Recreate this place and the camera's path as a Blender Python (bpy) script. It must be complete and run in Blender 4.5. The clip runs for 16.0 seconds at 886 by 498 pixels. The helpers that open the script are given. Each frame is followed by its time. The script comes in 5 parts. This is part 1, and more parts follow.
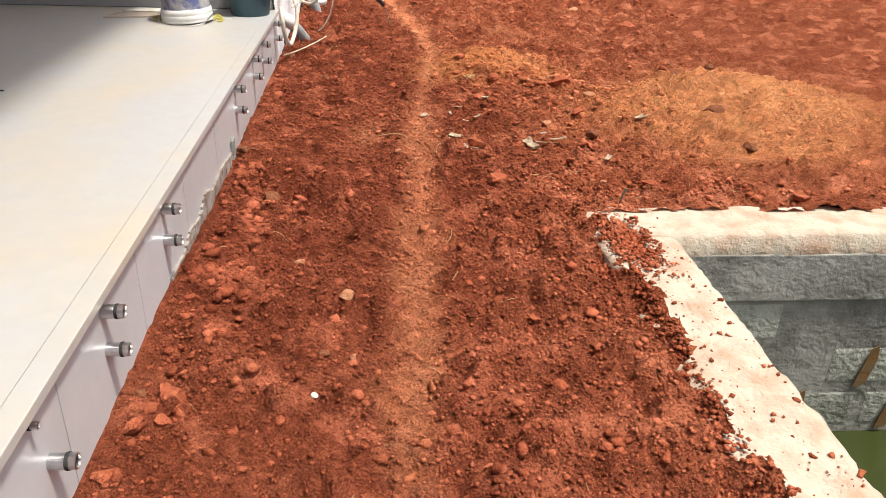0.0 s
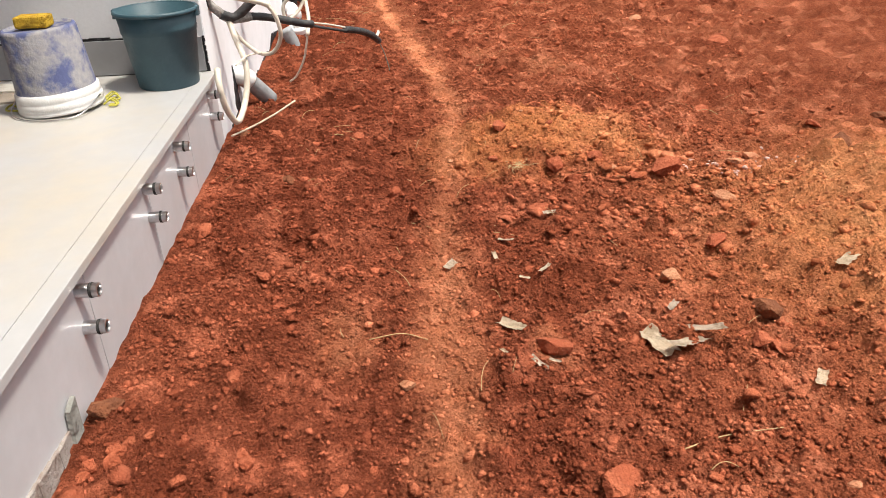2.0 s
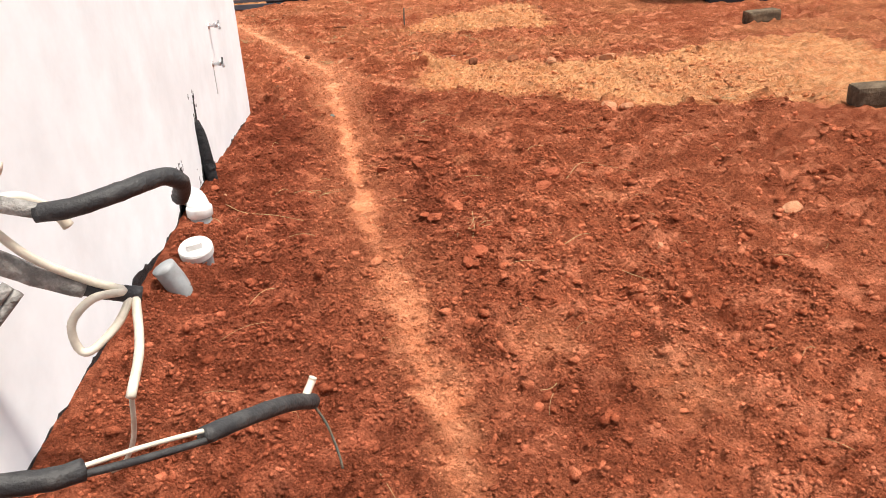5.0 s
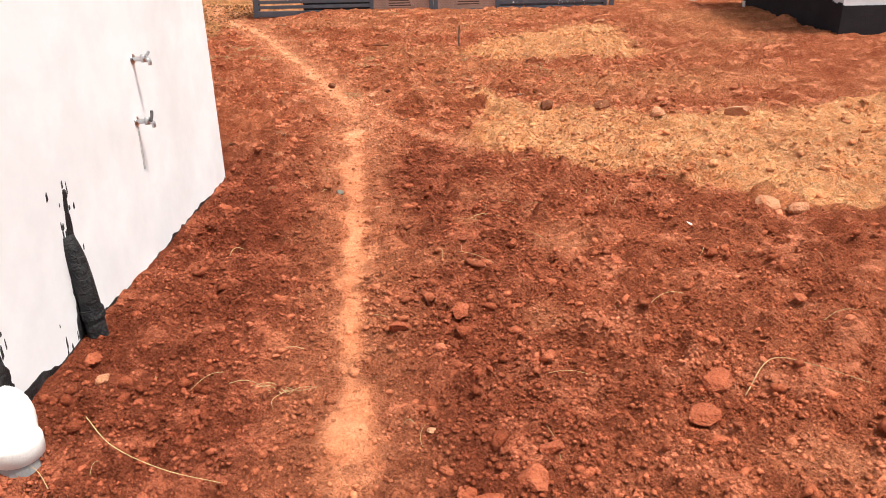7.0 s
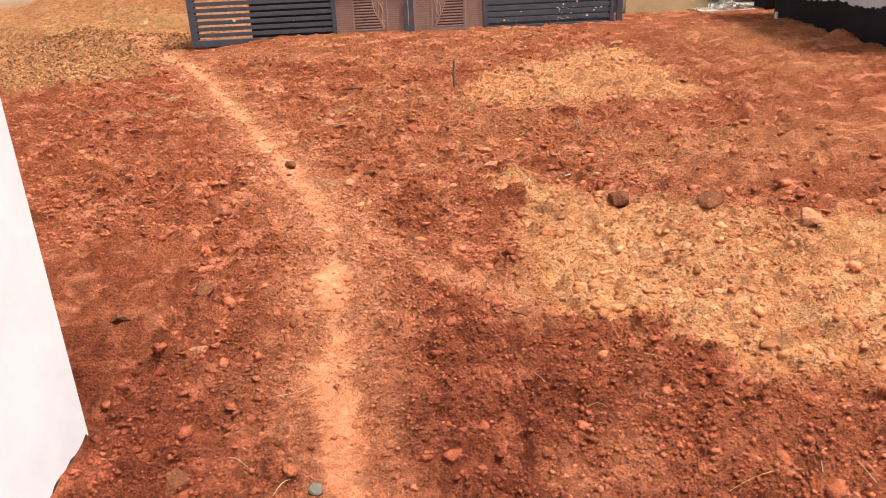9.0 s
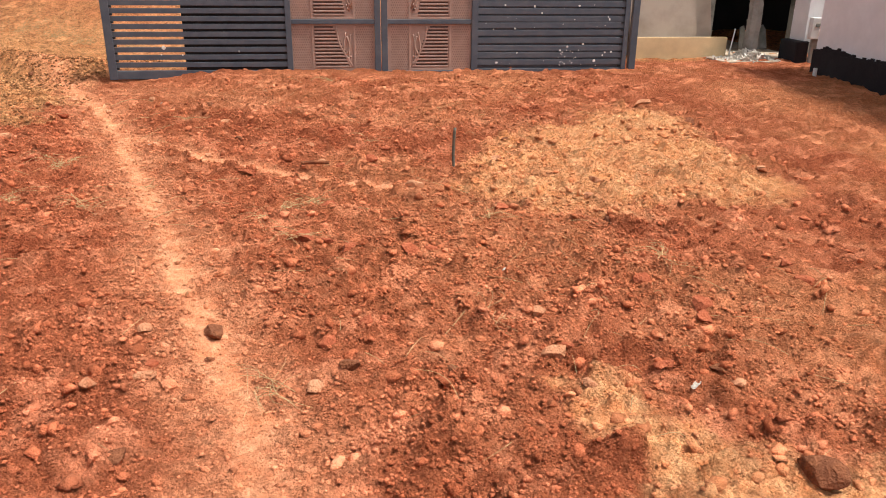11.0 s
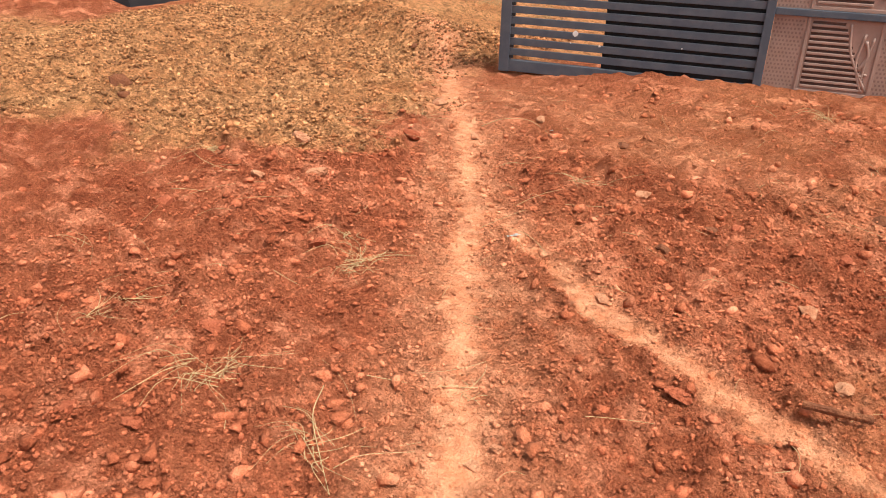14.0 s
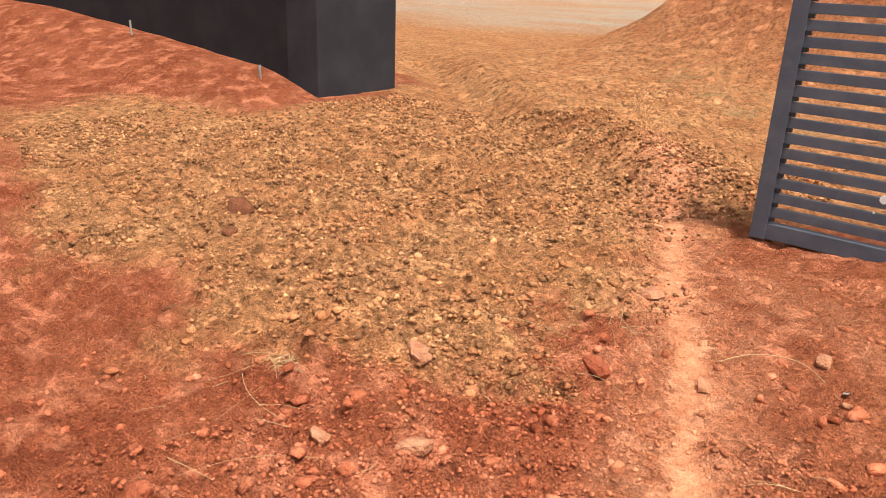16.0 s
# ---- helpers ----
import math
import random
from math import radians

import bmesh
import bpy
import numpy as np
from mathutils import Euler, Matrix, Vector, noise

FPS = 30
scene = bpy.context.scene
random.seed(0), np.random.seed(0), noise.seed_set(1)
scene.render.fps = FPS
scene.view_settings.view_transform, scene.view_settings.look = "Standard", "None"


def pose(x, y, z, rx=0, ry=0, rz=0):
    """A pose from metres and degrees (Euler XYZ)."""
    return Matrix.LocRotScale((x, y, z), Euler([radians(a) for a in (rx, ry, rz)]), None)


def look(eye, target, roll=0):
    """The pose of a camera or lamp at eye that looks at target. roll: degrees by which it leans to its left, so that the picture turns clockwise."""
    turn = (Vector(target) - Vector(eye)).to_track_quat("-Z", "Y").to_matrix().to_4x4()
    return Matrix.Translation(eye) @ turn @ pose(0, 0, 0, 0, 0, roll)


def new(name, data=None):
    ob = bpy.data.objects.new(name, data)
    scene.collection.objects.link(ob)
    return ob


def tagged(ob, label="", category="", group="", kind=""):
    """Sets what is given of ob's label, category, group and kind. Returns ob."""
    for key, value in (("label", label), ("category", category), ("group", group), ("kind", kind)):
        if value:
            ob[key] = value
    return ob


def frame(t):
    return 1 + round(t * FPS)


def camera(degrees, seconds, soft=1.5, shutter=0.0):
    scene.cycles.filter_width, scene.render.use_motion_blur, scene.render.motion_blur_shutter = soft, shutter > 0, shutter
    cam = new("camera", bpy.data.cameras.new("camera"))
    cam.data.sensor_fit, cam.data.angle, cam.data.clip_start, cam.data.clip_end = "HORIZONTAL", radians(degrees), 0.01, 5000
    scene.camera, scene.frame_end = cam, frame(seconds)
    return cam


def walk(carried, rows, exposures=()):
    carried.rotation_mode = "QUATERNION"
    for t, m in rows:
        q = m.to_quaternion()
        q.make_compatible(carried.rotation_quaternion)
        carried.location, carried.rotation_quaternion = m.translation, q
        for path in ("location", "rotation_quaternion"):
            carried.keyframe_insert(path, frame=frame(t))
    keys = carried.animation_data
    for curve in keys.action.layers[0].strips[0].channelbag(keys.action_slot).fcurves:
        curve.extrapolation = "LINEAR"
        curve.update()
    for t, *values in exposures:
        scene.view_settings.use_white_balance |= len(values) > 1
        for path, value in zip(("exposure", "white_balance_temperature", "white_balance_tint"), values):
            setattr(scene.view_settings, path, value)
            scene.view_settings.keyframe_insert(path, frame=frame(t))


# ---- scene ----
cam = camera(60.3, 16.0, soft=0.95)
PATH = [
    (0, (0.213, -0.501, 1.286), (0.392, 1.276, 0.385), 2.1),
    (0.5, (0.309, -0.026, 1.272), (0.427, 1.773, 0.405), 1.7),
    (1, (0.287, 0.479, 1.248), (0.372, 2.277, 0.377), 0.4),
    (1.5, (0.338, 0.981, 1.202), (0.432, 2.765, 0.304), -0.9),
    (2, (0.336, 1.534, 1.22), (0.452, 3.298, 0.284), -1.9),
    (2.5, (0.338, 2.013, 1.241), (0.482, 3.767, 0.291), -2.5),
    (3, (0.399, 2.507, 1.238), (0.506, 4.278, 0.315), -3.5),
    (3.5, (0.394, 3.0, 1.246), (0.455, 4.794, 0.364), -4.2),
    (4, (0.471, 3.462, 1.227), (0.558, 5.265, 0.366), -3.9),
    (4.2, (0.493, 3.654, 1.236), (0.596, 5.466, 0.395), -4.0),
    (6.3, (0.526, 5.608, 1.18), (0.636, 7.451, 0.41), -1.3),
    (6.5, (0.564, 5.799, 1.147), (0.641, 7.642, 0.375), -1.3),
    (7, (0.609, 6.34, 1.137), (0.621, 8.188, 0.371), -1.2),
    (7.5, (0.569, 6.836, 1.187), (0.556, 8.686, 0.429), -1.3),
    (8, (0.556, 7.358, 1.177), (0.541, 9.211, 0.425), -1.8),
    (8.5, (0.427, 7.853, 1.183), (0.446, 9.706, 0.431), -2.3),
    (9, (0.39, 8.352, 1.163), (0.489, 10.201, 0.406), -2.6),
    (9.2, (0.381, 8.593, 1.188), (0.516, 10.437, 0.428), -2.4),
    (11.3, (0.237, 10.482, 1.194), (0.496, 12.332, 0.481), 1.2),
    (11.5, (0.256, 10.685, 1.178), (0.517, 12.53, 0.453), 1.8),
    (12, (0.193, 11.142, 1.205), (0.398, 12.976, 0.434), 2.4),
    (12.5, (0.098, 11.568, 1.241), (0.16, 13.395, 0.43), 1.2),
    (13, (0.051, 12.006, 1.204), (-0.16, 13.818, 0.382), 1.4),
    (13.5, (-0.136, 12.415, 1.193), (-0.632, 14.164, 0.359), 1.4),
    (14, (-0.289, 12.817, 1.214), (-0.967, 14.493, 0.358), 1.5),
    (14.5, (-0.448, 13.258, 1.221), (-1.3, 14.843, 0.347), 1.7),
    (15, (-0.693, 13.623, 1.223), (-1.672, 15.141, 0.366), 0.6),
    (15.5, (-0.805, 13.995, 1.233), (-1.845, 15.508, 0.44), 0.7),
    (16, (-0.944, 14.366, 1.239), (-2.126, 15.819, 0.538), 2.2),
]
EXPOSURES = [(0, 0.60), (16, 0.60)]
walk(cam, [(t, look(eye, target, roll)) for t, eye, target, roll in PATH], exposures=EXPOSURES)

# ---- world and sun ----
world = bpy.data.worlds.new("sky")
scene.world = world
world.use_nodes = True
wn = world.node_tree
sky = wn.nodes.new("ShaderNodeTexSky")
sky.sky_type = "NISHITA"
sky.sun_disc = False
sky.sun_elevation = radians(69)
sky.sun_rotation = radians(111)
sky.dust_density = 5.0
haze = wn.nodes.new("ShaderNodeHueSaturation")
haze.inputs["Saturation"].default_value = 0.3
wn.links.new(sky.outputs[0], haze.inputs["Color"])
wn.links.new(haze.outputs[0], wn.nodes["Background"].inputs[0])
wn.nodes["Background"].inputs[1].default_value = 0.115
sun = new("sun", bpy.data.lights.new("sun", "SUN"))
sun.data.energy = 3.2
sun.data.angle = radians(7)
sun.data.color = (1.0, 0.93, 0.82)
sun.matrix_world = look((2.9, -1.1, 8.0), (0, 0, 0))


# ---- building helpers ----
def part(name, bm, material, parent=None, label="", smooth=False):
    """Links a bmesh as one mesh object under a thing or a part."""
    me = bpy.data.meshes.new(name)
    bm.to_mesh(me)
    bm.free()
    return place(name, me, material, parent, label, smooth)


def place(name, me, material, parent=None, label="", smooth=False):
    if material and not me.materials:
        me.materials.append(material)
    if smooth:
        me.polygons.foreach_set("use_smooth", [True] * len(me.polygons))
    ob = new(name, me)
    if parent:
        ob.parent = parent
        ob.matrix_parent_inverse = Matrix.Translation(parent.matrix_basis.translation).inverted()
    if label:
        ob["label"] = label
    return ob


def thing(name, base, label, category, group=""):
    ob = new(name)
    ob.empty_display_size = 0.05
    ob.location = base
    return tagged(ob, label, category, group)


def setting(ob, label, category):
    return tagged(ob, label, category, kind="structure")


def boxes(*spans, bevel=0.0, bm=None):
    """A bmesh of axis-aligned blocks, each given by its low and high corner."""
    bm = bm or bmesh.new()
    for lo, hi in spans:
        made = bmesh.ops.create_cube(bm, size=1)["verts"]
        for v in made:
            v.co = [(l + h) / 2 + c * (h - l) for c, l, h in zip(v.co, lo, hi)]
        if bevel:
            edges = list({e for v in made for e in v.link_edges})
            bmesh.ops.bevel(bm, geom=edges, offset=bevel, segments=2, profile=0.6, affect="EDGES")
    return bm


def glide(points, steps=6):
    """Points along a smooth curve through the given ones."""
    p = [Vector(q) for q in points]
    p = [2 * p[0] - p[1], *p, 2 * p[-1] - p[-2]]
    out = []
    for a, b, c, d in zip(p, p[1:], p[2:], p[3:]):
        for k in range(steps):
            t = k / steps
            out.append(0.5 * (2 * b + (c - a) * t + (2 * a - 5 * b + 4 * c - d) * t * t + (3 * b - a - 3 * c + d) * t**3))
    return out + [p[-2]]


def tube(points, radius, segs=8, taper=1.0, steps=6, rough=0.0, bm=None):
    """A round cable or pipe along a smooth curve, closed at both ends."""
    bm = bm or bmesh.new()
    line = glide(points, steps) if steps > 1 else [Vector(q) for q in points]
    up, rings = Vector((0.13, 0.21, 0.97)), []
    for n, q in enumerate(line):
        way = (line[min(n + 1, len(line) - 1)] - line[max(n - 1, 0)]).normalized()
        side = way.cross(up).normalized() if abs(way.dot(up)) < 0.99 else way.orthogonal().normalized()
        up = side.cross(way).normalized()
        r = radius * (1 + (taper - 1) * n / (len(line) - 1)) * (1 + rough * random.uniform(-1, 1))
        rings.append([bm.verts.new(q + r * (math.cos(a) * side + math.sin(a) * up)) for a in (2 * math.pi * k / segs for k in range(segs))])
    for a, b in zip(rings, rings[1:]):
        for k in range(segs):
            bm.faces.new((a[k], a[(k + 1) % segs], b[(k + 1) % segs], b[k]))
    bm.faces.new(rings[0][::-1])
    bm.faces.new(rings[-1])
    return bm


def lathe(profile, base=(0, 0, 0), segs=40, tilt=None, bm=None):
    """A turned shape: rows of radius and height round an upright axis at base."""
    bm = bm or bmesh.new()
    m = Matrix.Translation(base) @ (tilt or Matrix())
    rings = []
    for r, z in profile:
        if r < 1e-5:
            rings.append([bm.verts.new(m @ Vector((0, 0, z)))])
        else:
            rings.append([bm.verts.new(m @ Vector((r * math.cos(a), r * math.sin(a), z))) for a in (2 * math.pi * k / segs for k in range(segs))])
    for a, b in zip(rings, rings[1:]):
        for k in range(segs):
            c = (k + 1) % segs
            if len(a) == 1:
                bm.faces.new((a[0], b[c], b[k]))
            elif len(b) == 1:
                bm.faces.new((a[k], a[c], b[0]))
            else:
                bm.faces.new((a[k], a[c], b[c], b[k]))
    bmesh.ops.recalc_face_normals(bm, faces=bm.faces)
    return bm


def plate(outline, thick, m):
    """A flat piece with the given outline in its own x and y, thick along z, at the pose m."""
    bm = bmesh.new()
    low = [bm.verts.new(m @ Vector((x, y, 0))) for x, y in outline]
    top = [bm.verts.new(m @ Vector((x, y, thick))) for x, y in outline]
    bm.faces.new(low[::-1])
    bm.faces.new(top)
    for k in range(len(low)):
        bm.faces.new((low[k], low[(k + 1) % len(low)], top[(k + 1) % len(low)], top[k]))
    bmesh.ops.recalc_face_normals(bm, faces=bm.faces)
    return bm


# ---- the lie of the land ----
TABLE = np.random.RandomState(7).rand(256, 256)


def lattice(x, y, f, seed=0):
    """Smooth random values from 0 to 1 with f cells a metre."""
    x, y = np.asarray(x) * f + 37.7 * seed, np.asarray(y) * f + 91.3 * seed
    i, j = np.floor(x).astype(int), np.floor(y).astype(int)
    u, v = x - i, y - j
    u, v = u * u * (3 - 2 * u), v * v * (3 - 2 * v)
    at = lambda a, b: TABLE[a % 256, b % 256]
    return (at(i, j) * (1 - u) + at(i + 1, j) * u) * (1 - v) + (at(i, j + 1) * (1 - u) + at(i + 1, j + 1) * u) * v


def ramp(v, a, b):
    t = np.clip((v - a) / (b - a), 0, 1)
    return t * t * (3 - 2 * t)


def off_line(x, y, line):
    """Distance from a line of points."""
    best = np.full(np.shape(x), 1e9)
    for (ax, ay), (bx, by) in zip(line, line[1:]):
        dx, dy = bx - ax, by - ay
        t = np.clip(((x - ax) * dx + (y - ay) * dy) / (dx * dx + dy * dy), 0, 1)
        best = np.minimum(best, np.hypot(x - ax - t * dx, y - ay - t * dy))
    return best


def inside(x, y, ring):
    """Signed distance from a ring of points, positive inside."""
    odd = np.zeros(np.shape(x), bool)
    for (ax, ay), (bx, by) in zip(ring, ring[1:] + ring[:1]):
        if ay != by:
            odd ^= ((ay > y) != (by > y)) & (x < (bx - ax) * (y - ay) / (by - ay) + ax)
    far = off_line(x, y, ring + ring[:1])
    return np.where(odd, far, -far)


TRAIL = [(0.28, -2), (0.30, 0.8), (0.34, 1.5), (0.39, 2.24), (0.45, 3.1), (0.5, 4.0), (0.6, 4.75), (0.67, 5.4), (0.63, 6.07), (0.5, 6.92), (0.39, 7.8),
         (0.3, 8.8), (0.23, 9.75), (0.14, 10.66), (0.09, 11.34), (-0.05, 12.05), (-0.38, 13.0), (-0.57, 13.53), (-0.95, 14.6), (-1.27, 15.55),
         (-1.7, 16.6), (-2.06, 17.34), (-2.45, 18.15), (-3.1, 19.5)]
BRANCH = [(-1.30, 15.78), (-1.17, 15.6), (-0.92, 15.3), (-0.69, 15.06), (-0.49, 14.9), (-0.2, 14.67), (0.06, 14.5), (0.34, 14.39), (0.6, 14.26)]
SPUR = [(0.05, 11.95), (0.27, 11.45), (0.48, 11.03), (0.71, 10.83), (0.83, 10.6)]
FAINT = [(1.7, 13.62), (2.0, 13.45), (2.28, 13.28), (3.2, 12.8)]
CROSS = [(-1.9, 17.6), (-1.11, 17.13), (-0.16, 16.35), (0.72, 15.95), (1.5, 15.8)]
SAND_NEAR = [(0.80, 10.85), (0.83, 10.6), (1.07, 10.45), (1.25, 10.3), (1.36, 10.05), (1.55, 10.04), (1.8, 9.75), (2.5, 9.4), (5, 8.6), (5, 12), (3.3, 11.65), (2.4, 11.3), (2.0, 11.3), (1.6, 11.75), (1.27, 11.85), (0.81, 12.15), (0.88, 11.45)]
SAND_FAR = [(0.70, 14.27), (0.98, 14.0), (1.12, 13.68), (1.58, 13.62), (1.98, 13.78), (2.32, 13.75), (2.68, 13.86), (2.8, 14.5), (2.76, 15.2), (2.9, 15.84), (2.63, 16.3), (2.07, 15.95), (1.5, 15.62), (1.1, 14.92)]
GRAVEL = [(-2.35, 18.2), (-2.0, 17.0), (-2.15, 16.7), (-2.16, 16.22), (-2.39, 16.06), (-2.55, 15.84), (-2.87, 15.74), (-3.17, 15.68), (-3.59, 15.76), (-4.55, 15.73), (-5.3, 16.08), (-6.3, 16.25), (-7.5, 16.8),
          (-7.66, 17.81), (-6.43, 18.27), (-6.2, 19.0), (-6.6, 21), (-60, 24), (-60, 300), (60, 300), (60, 22), (-1.5, 18.6)]
PRINTS = [(0.74, 9.72, 0.09, 0.14), (0.73, 9.4, 0.06, 0.12), (0.91, 9.8, 0.07, 0.13), (1.1, 9.15, 0.13, 0.17), (0.95, 6.5, 0.13, 0.2), (1.3, 6.2, 0.16, 0.2), (0.18, 3.3, 0.1, 0.16), (0.95, 8.45, 0.09, 0.12),
          (1.25, 12.45, 0.10, 0.12), (0.55, 12.42, 0.16, 0.1), (0.74, 3.2, 0.06, 0.08), (1.5, 7.75, 0.14, 0.1), (0.6, 8.95, 0.1, 0.12)]
PIT = (1.37, 2.07)


def soils(x, y):
    """How far the ground is trodden, sandy, gravelly, damp and pale at each place, from 0 to 1."""
    fray = 0.20 * (lattice(x, y, 2.2, 1) - 0.5) + 0.14 * (lattice(x, y, 7, 2) - 0.5) + 0.08 * (lattice(x, y, 23, 3) - 0.5)
    edge = 0.07 * (lattice(x, y, 3, 4) - 0.5) + 0.07 * (lattice(x, y, 14, 5) - 0.5)
    trod = (1 - ramp(off_line(x, y, TRAIL) + edge, 0.01, 0.140 + 0.045 * ramp(y, 11.5, 13.5))) * (0.62 + 0.38 * ramp(y, 3.5, 8.0)) * (0.8 + 0.3 * lattice(x, y, 6, 18))
    trod = np.maximum(trod, 0.6 * (1 - ramp(off_line(x, y, TRAIL) + 1.6 * edge, 0.08, 0.34)) * ramp(y, 4, 11))
    trod = np.maximum(trod, 0.88 * (1 - ramp(off_line(x, y, BRANCH) + edge, 0.01, 0.09 + 0.06 * ramp(y, 14.6, 15.6))))
    trod = np.maximum(trod, 0.5 * (1 - ramp(off_line(x, y, FAINT) + edge, 0.01, 0.13)))
    trod = np.maximum(trod, 0.45 * (1 - ramp(off_line(x, y, CROSS) + 2 * edge, 0.02, 0.26)) * (0.4 + 0.9 * lattice(x, y, 2.6, 24)))
    for px_, py_, rx_, ry_ in PRINTS:
        trod = np.maximum(trod, 0.5 * np.exp(-((((x - px_) / rx_) ** 2 + ((y - py_) / ry_) ** 2) ** 2)) * (0.6 + 0.6 * lattice(x, y, 9, 20)))
    trod = np.maximum(trod, 0.65 * (1 - ramp(off_line(x, y, SPUR) + edge, 0.01, 0.13)))
    ochre = 0.85 * np.exp(-(((x - 1.1 + fray) / 0.55) ** 2 + ((y - 4.75 + fray) / 0.42) ** 2) ** 2)
    ochre = np.maximum(ochre, 0.95 * np.exp(-(((x - 2.3 + fray) / 0.95) ** 2 + ((y - 3.75 + fray) / 0.9) ** 2) ** 2))
    sand = np.maximum(ramp(inside(x, y, SAND_NEAR) + fray, -0.07, 0.09), ramp(inside(x, y, SAND_FAR) + 1.3 * fray, -0.12, 0.2))
    ring = sand
    sand = np.maximum(sand * (0.50 + 0.30 * lattice(x, y, 3, 6) + 0.32 * lattice(x, y, 12, 27)), ochre * (0.6 + 0.4 * lattice(x, y, 9, 8)))
    # Patchy ochre tone that rises towards the right before the gate.
    ochre_right = 0.34 * ramp(y, 10.5, 12.5) * (1 - ramp(y, 17.4, 18.6)) * ramp(x + 0.35 * (y - 14), -1.3, 1.3) * ramp(lattice(x, y, 1.4, 25) + 0.3 * (lattice(x, y, 6, 26) - 0.5), 0.2, 0.85)
    sand = np.maximum(sand, ochre_right)
    gravel = ramp(inside(x, y, GRAVEL) + 2 * fray, -0.2, 0.25) * (1 - 0.88 * np.exp(-(((x + 3.2) / 3.4) ** 2 + ((y - 27.2) / 3.2) ** 2) ** 1.3))
    damp = (1 - 0.60 * ramp(x, 0.35, 1.5)) * (1 - ramp(y + 3.0 * fray, 9.9, 11.4)) * (0.75 + 0.25 * lattice(x, y, 1.2, 9))
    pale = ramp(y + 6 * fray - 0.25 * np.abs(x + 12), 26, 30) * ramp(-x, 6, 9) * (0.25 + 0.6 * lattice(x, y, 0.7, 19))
    return trod, sand, gravel, damp * (1 - ring) * (1 - 0.4 * ochre), pale


def height(x, y):
    """The ground's height at each place."""
    x, y = np.asarray(x, float), np.asarray(y, float)
    trod, sand, gravel, damp, pale = soils(x, y)
    loose = (1 - 0.85 * trod) * (1 - 0.75 * ramp(-x, 0.3, 0.46) * ramp(-y, -10.2, -9.9))
    near = (1 - ramp(np.hypot(x, y - 9), 14, 30)) * (1 - 0.45 * ramp(y, 16, 17.5) * ramp(x, -2.2, -1.6)) * (1 - 0.7 * ramp(-x, 4.6, 6.2))
    h = 0.030 * (lattice(x, y, 1.1, 11) - 0.5) * (0.4 + 0.6 * loose)
    h += loose * near * (0.032 * (lattice(x, y, 4.3, 12) - 0.5) + 0.048 * (lattice(x, y, 9.5, 13) - 0.5) + 0.036 * (lattice(x, y, 23, 14) - 0.5))
    h += loose * near * 0.045 * ramp(lattice(x, y, 11, 15), 0.72, 0.95) * (0.35 + lattice(x, y, 1.7, 16))
    h += loose * near * 0.02 * ramp(lattice(x, y, 19, 17), 0.66, 0.9)
    h += loose * near * (0.011 * ramp(lattice(x, y, 37, 28), 0.5, 0.95) + 0.007 * (lattice(x, y, 61, 29) - 0.5))
    h += 0.05 * ramp(inside(x, y, SAND_FAR), -0.05, 0.8) + 0.03 * sand * near * (lattice(x, y, 5.5, 30) - 0.4)
    h -= 0.012 * trod
    h += 0.14 * np.exp(-(((x - 1.05) / 0.4) ** 2 + ((y - 4.8) / 0.36) ** 2)) + 0.21 * np.exp(-(((x - 2.35) / 0.75) ** 2 + ((y - 3.75) / 0.6) ** 2))
    h -= 0.10 * np.exp(-(((x - 1.78) / 0.36) ** 2 + ((y - 4.5) / 0.24) ** 2)) + 0.07 * np.exp(-(((x - 1.5) / 0.5) ** 2 + ((y - 5.25) / 0.2) ** 2))
    h += 0.03 * np.exp(-(((y - 1.7) / 0.9) ** 2)) * ramp(-x, 0.05, 0.5)
    h += 0.035 * np.exp(-(((y - 7.9) / 1.6) ** 2)) * ramp(-x, 0.2, 0.46)
    h += 0.10 * ramp(y, 15.3, 18.1) * ramp(x, -2.2, -0.4) + 0.035 * np.exp(-(((x + 0.95) / 0.35) ** 2 + ((y - 18.05) / 0.25) ** 2))
    h += np.interp(x, (-30, -11.9, -9.2, -7.24, -6.45), (0.7, 0.52, 0.36, 0.2, 0)) * ramp(y, 17.4, 19.1) * ramp(-y, -19.7, -19.4)
    rough = 0.75 + 0.5 * lattice(x, y, 0.9, 21) + 0.12 * lattice(x, y, 3.5, 22)
    h += 2.5 * rough * np.exp(-(((x + 3.2) / 3.0) ** 2 + ((y - 27.2) / 2.6) ** 2) ** 1.3)
    h += 0.14 * np.exp(-((off_line(x, y, [(-7.5, 22.6), (-5.0, 20.6), (-2.3, 18.7)]) / 0.4) ** 2)) - 0.13 * np.exp(-((off_line(x, y, [(-7.8, 22.2), (-5.3, 20.2), (-2.7, 18.4)]) / 0.3) ** 2))
    brim = np.maximum(np.maximum(1.09 - x, y - 2.35), 0)
    over = (x > 0.7) & (x < 3.6) & (y > -1.4) & (y < 2.8)
    h += np.where(over, 0.03 * np.exp(-((brim / 0.16) ** 2)) * (0.5 + 0.7 * lattice(x, y, 3.1, 23)), 0)
    return h


# ---- materials ----
def surface(name, rough=0.6, metal=0.0):
    m = bpy.data.materials.new(name)
    m.use_nodes = True
    b = m.node_tree.nodes["Principled BSDF"]
    b.inputs["Roughness"].default_value = rough
    b.inputs["Metallic"].default_value = metal
    if rough > 0.84:
        b.inputs["Specular IOR Level"].default_value = 0.12
    return m, m.node_tree, b


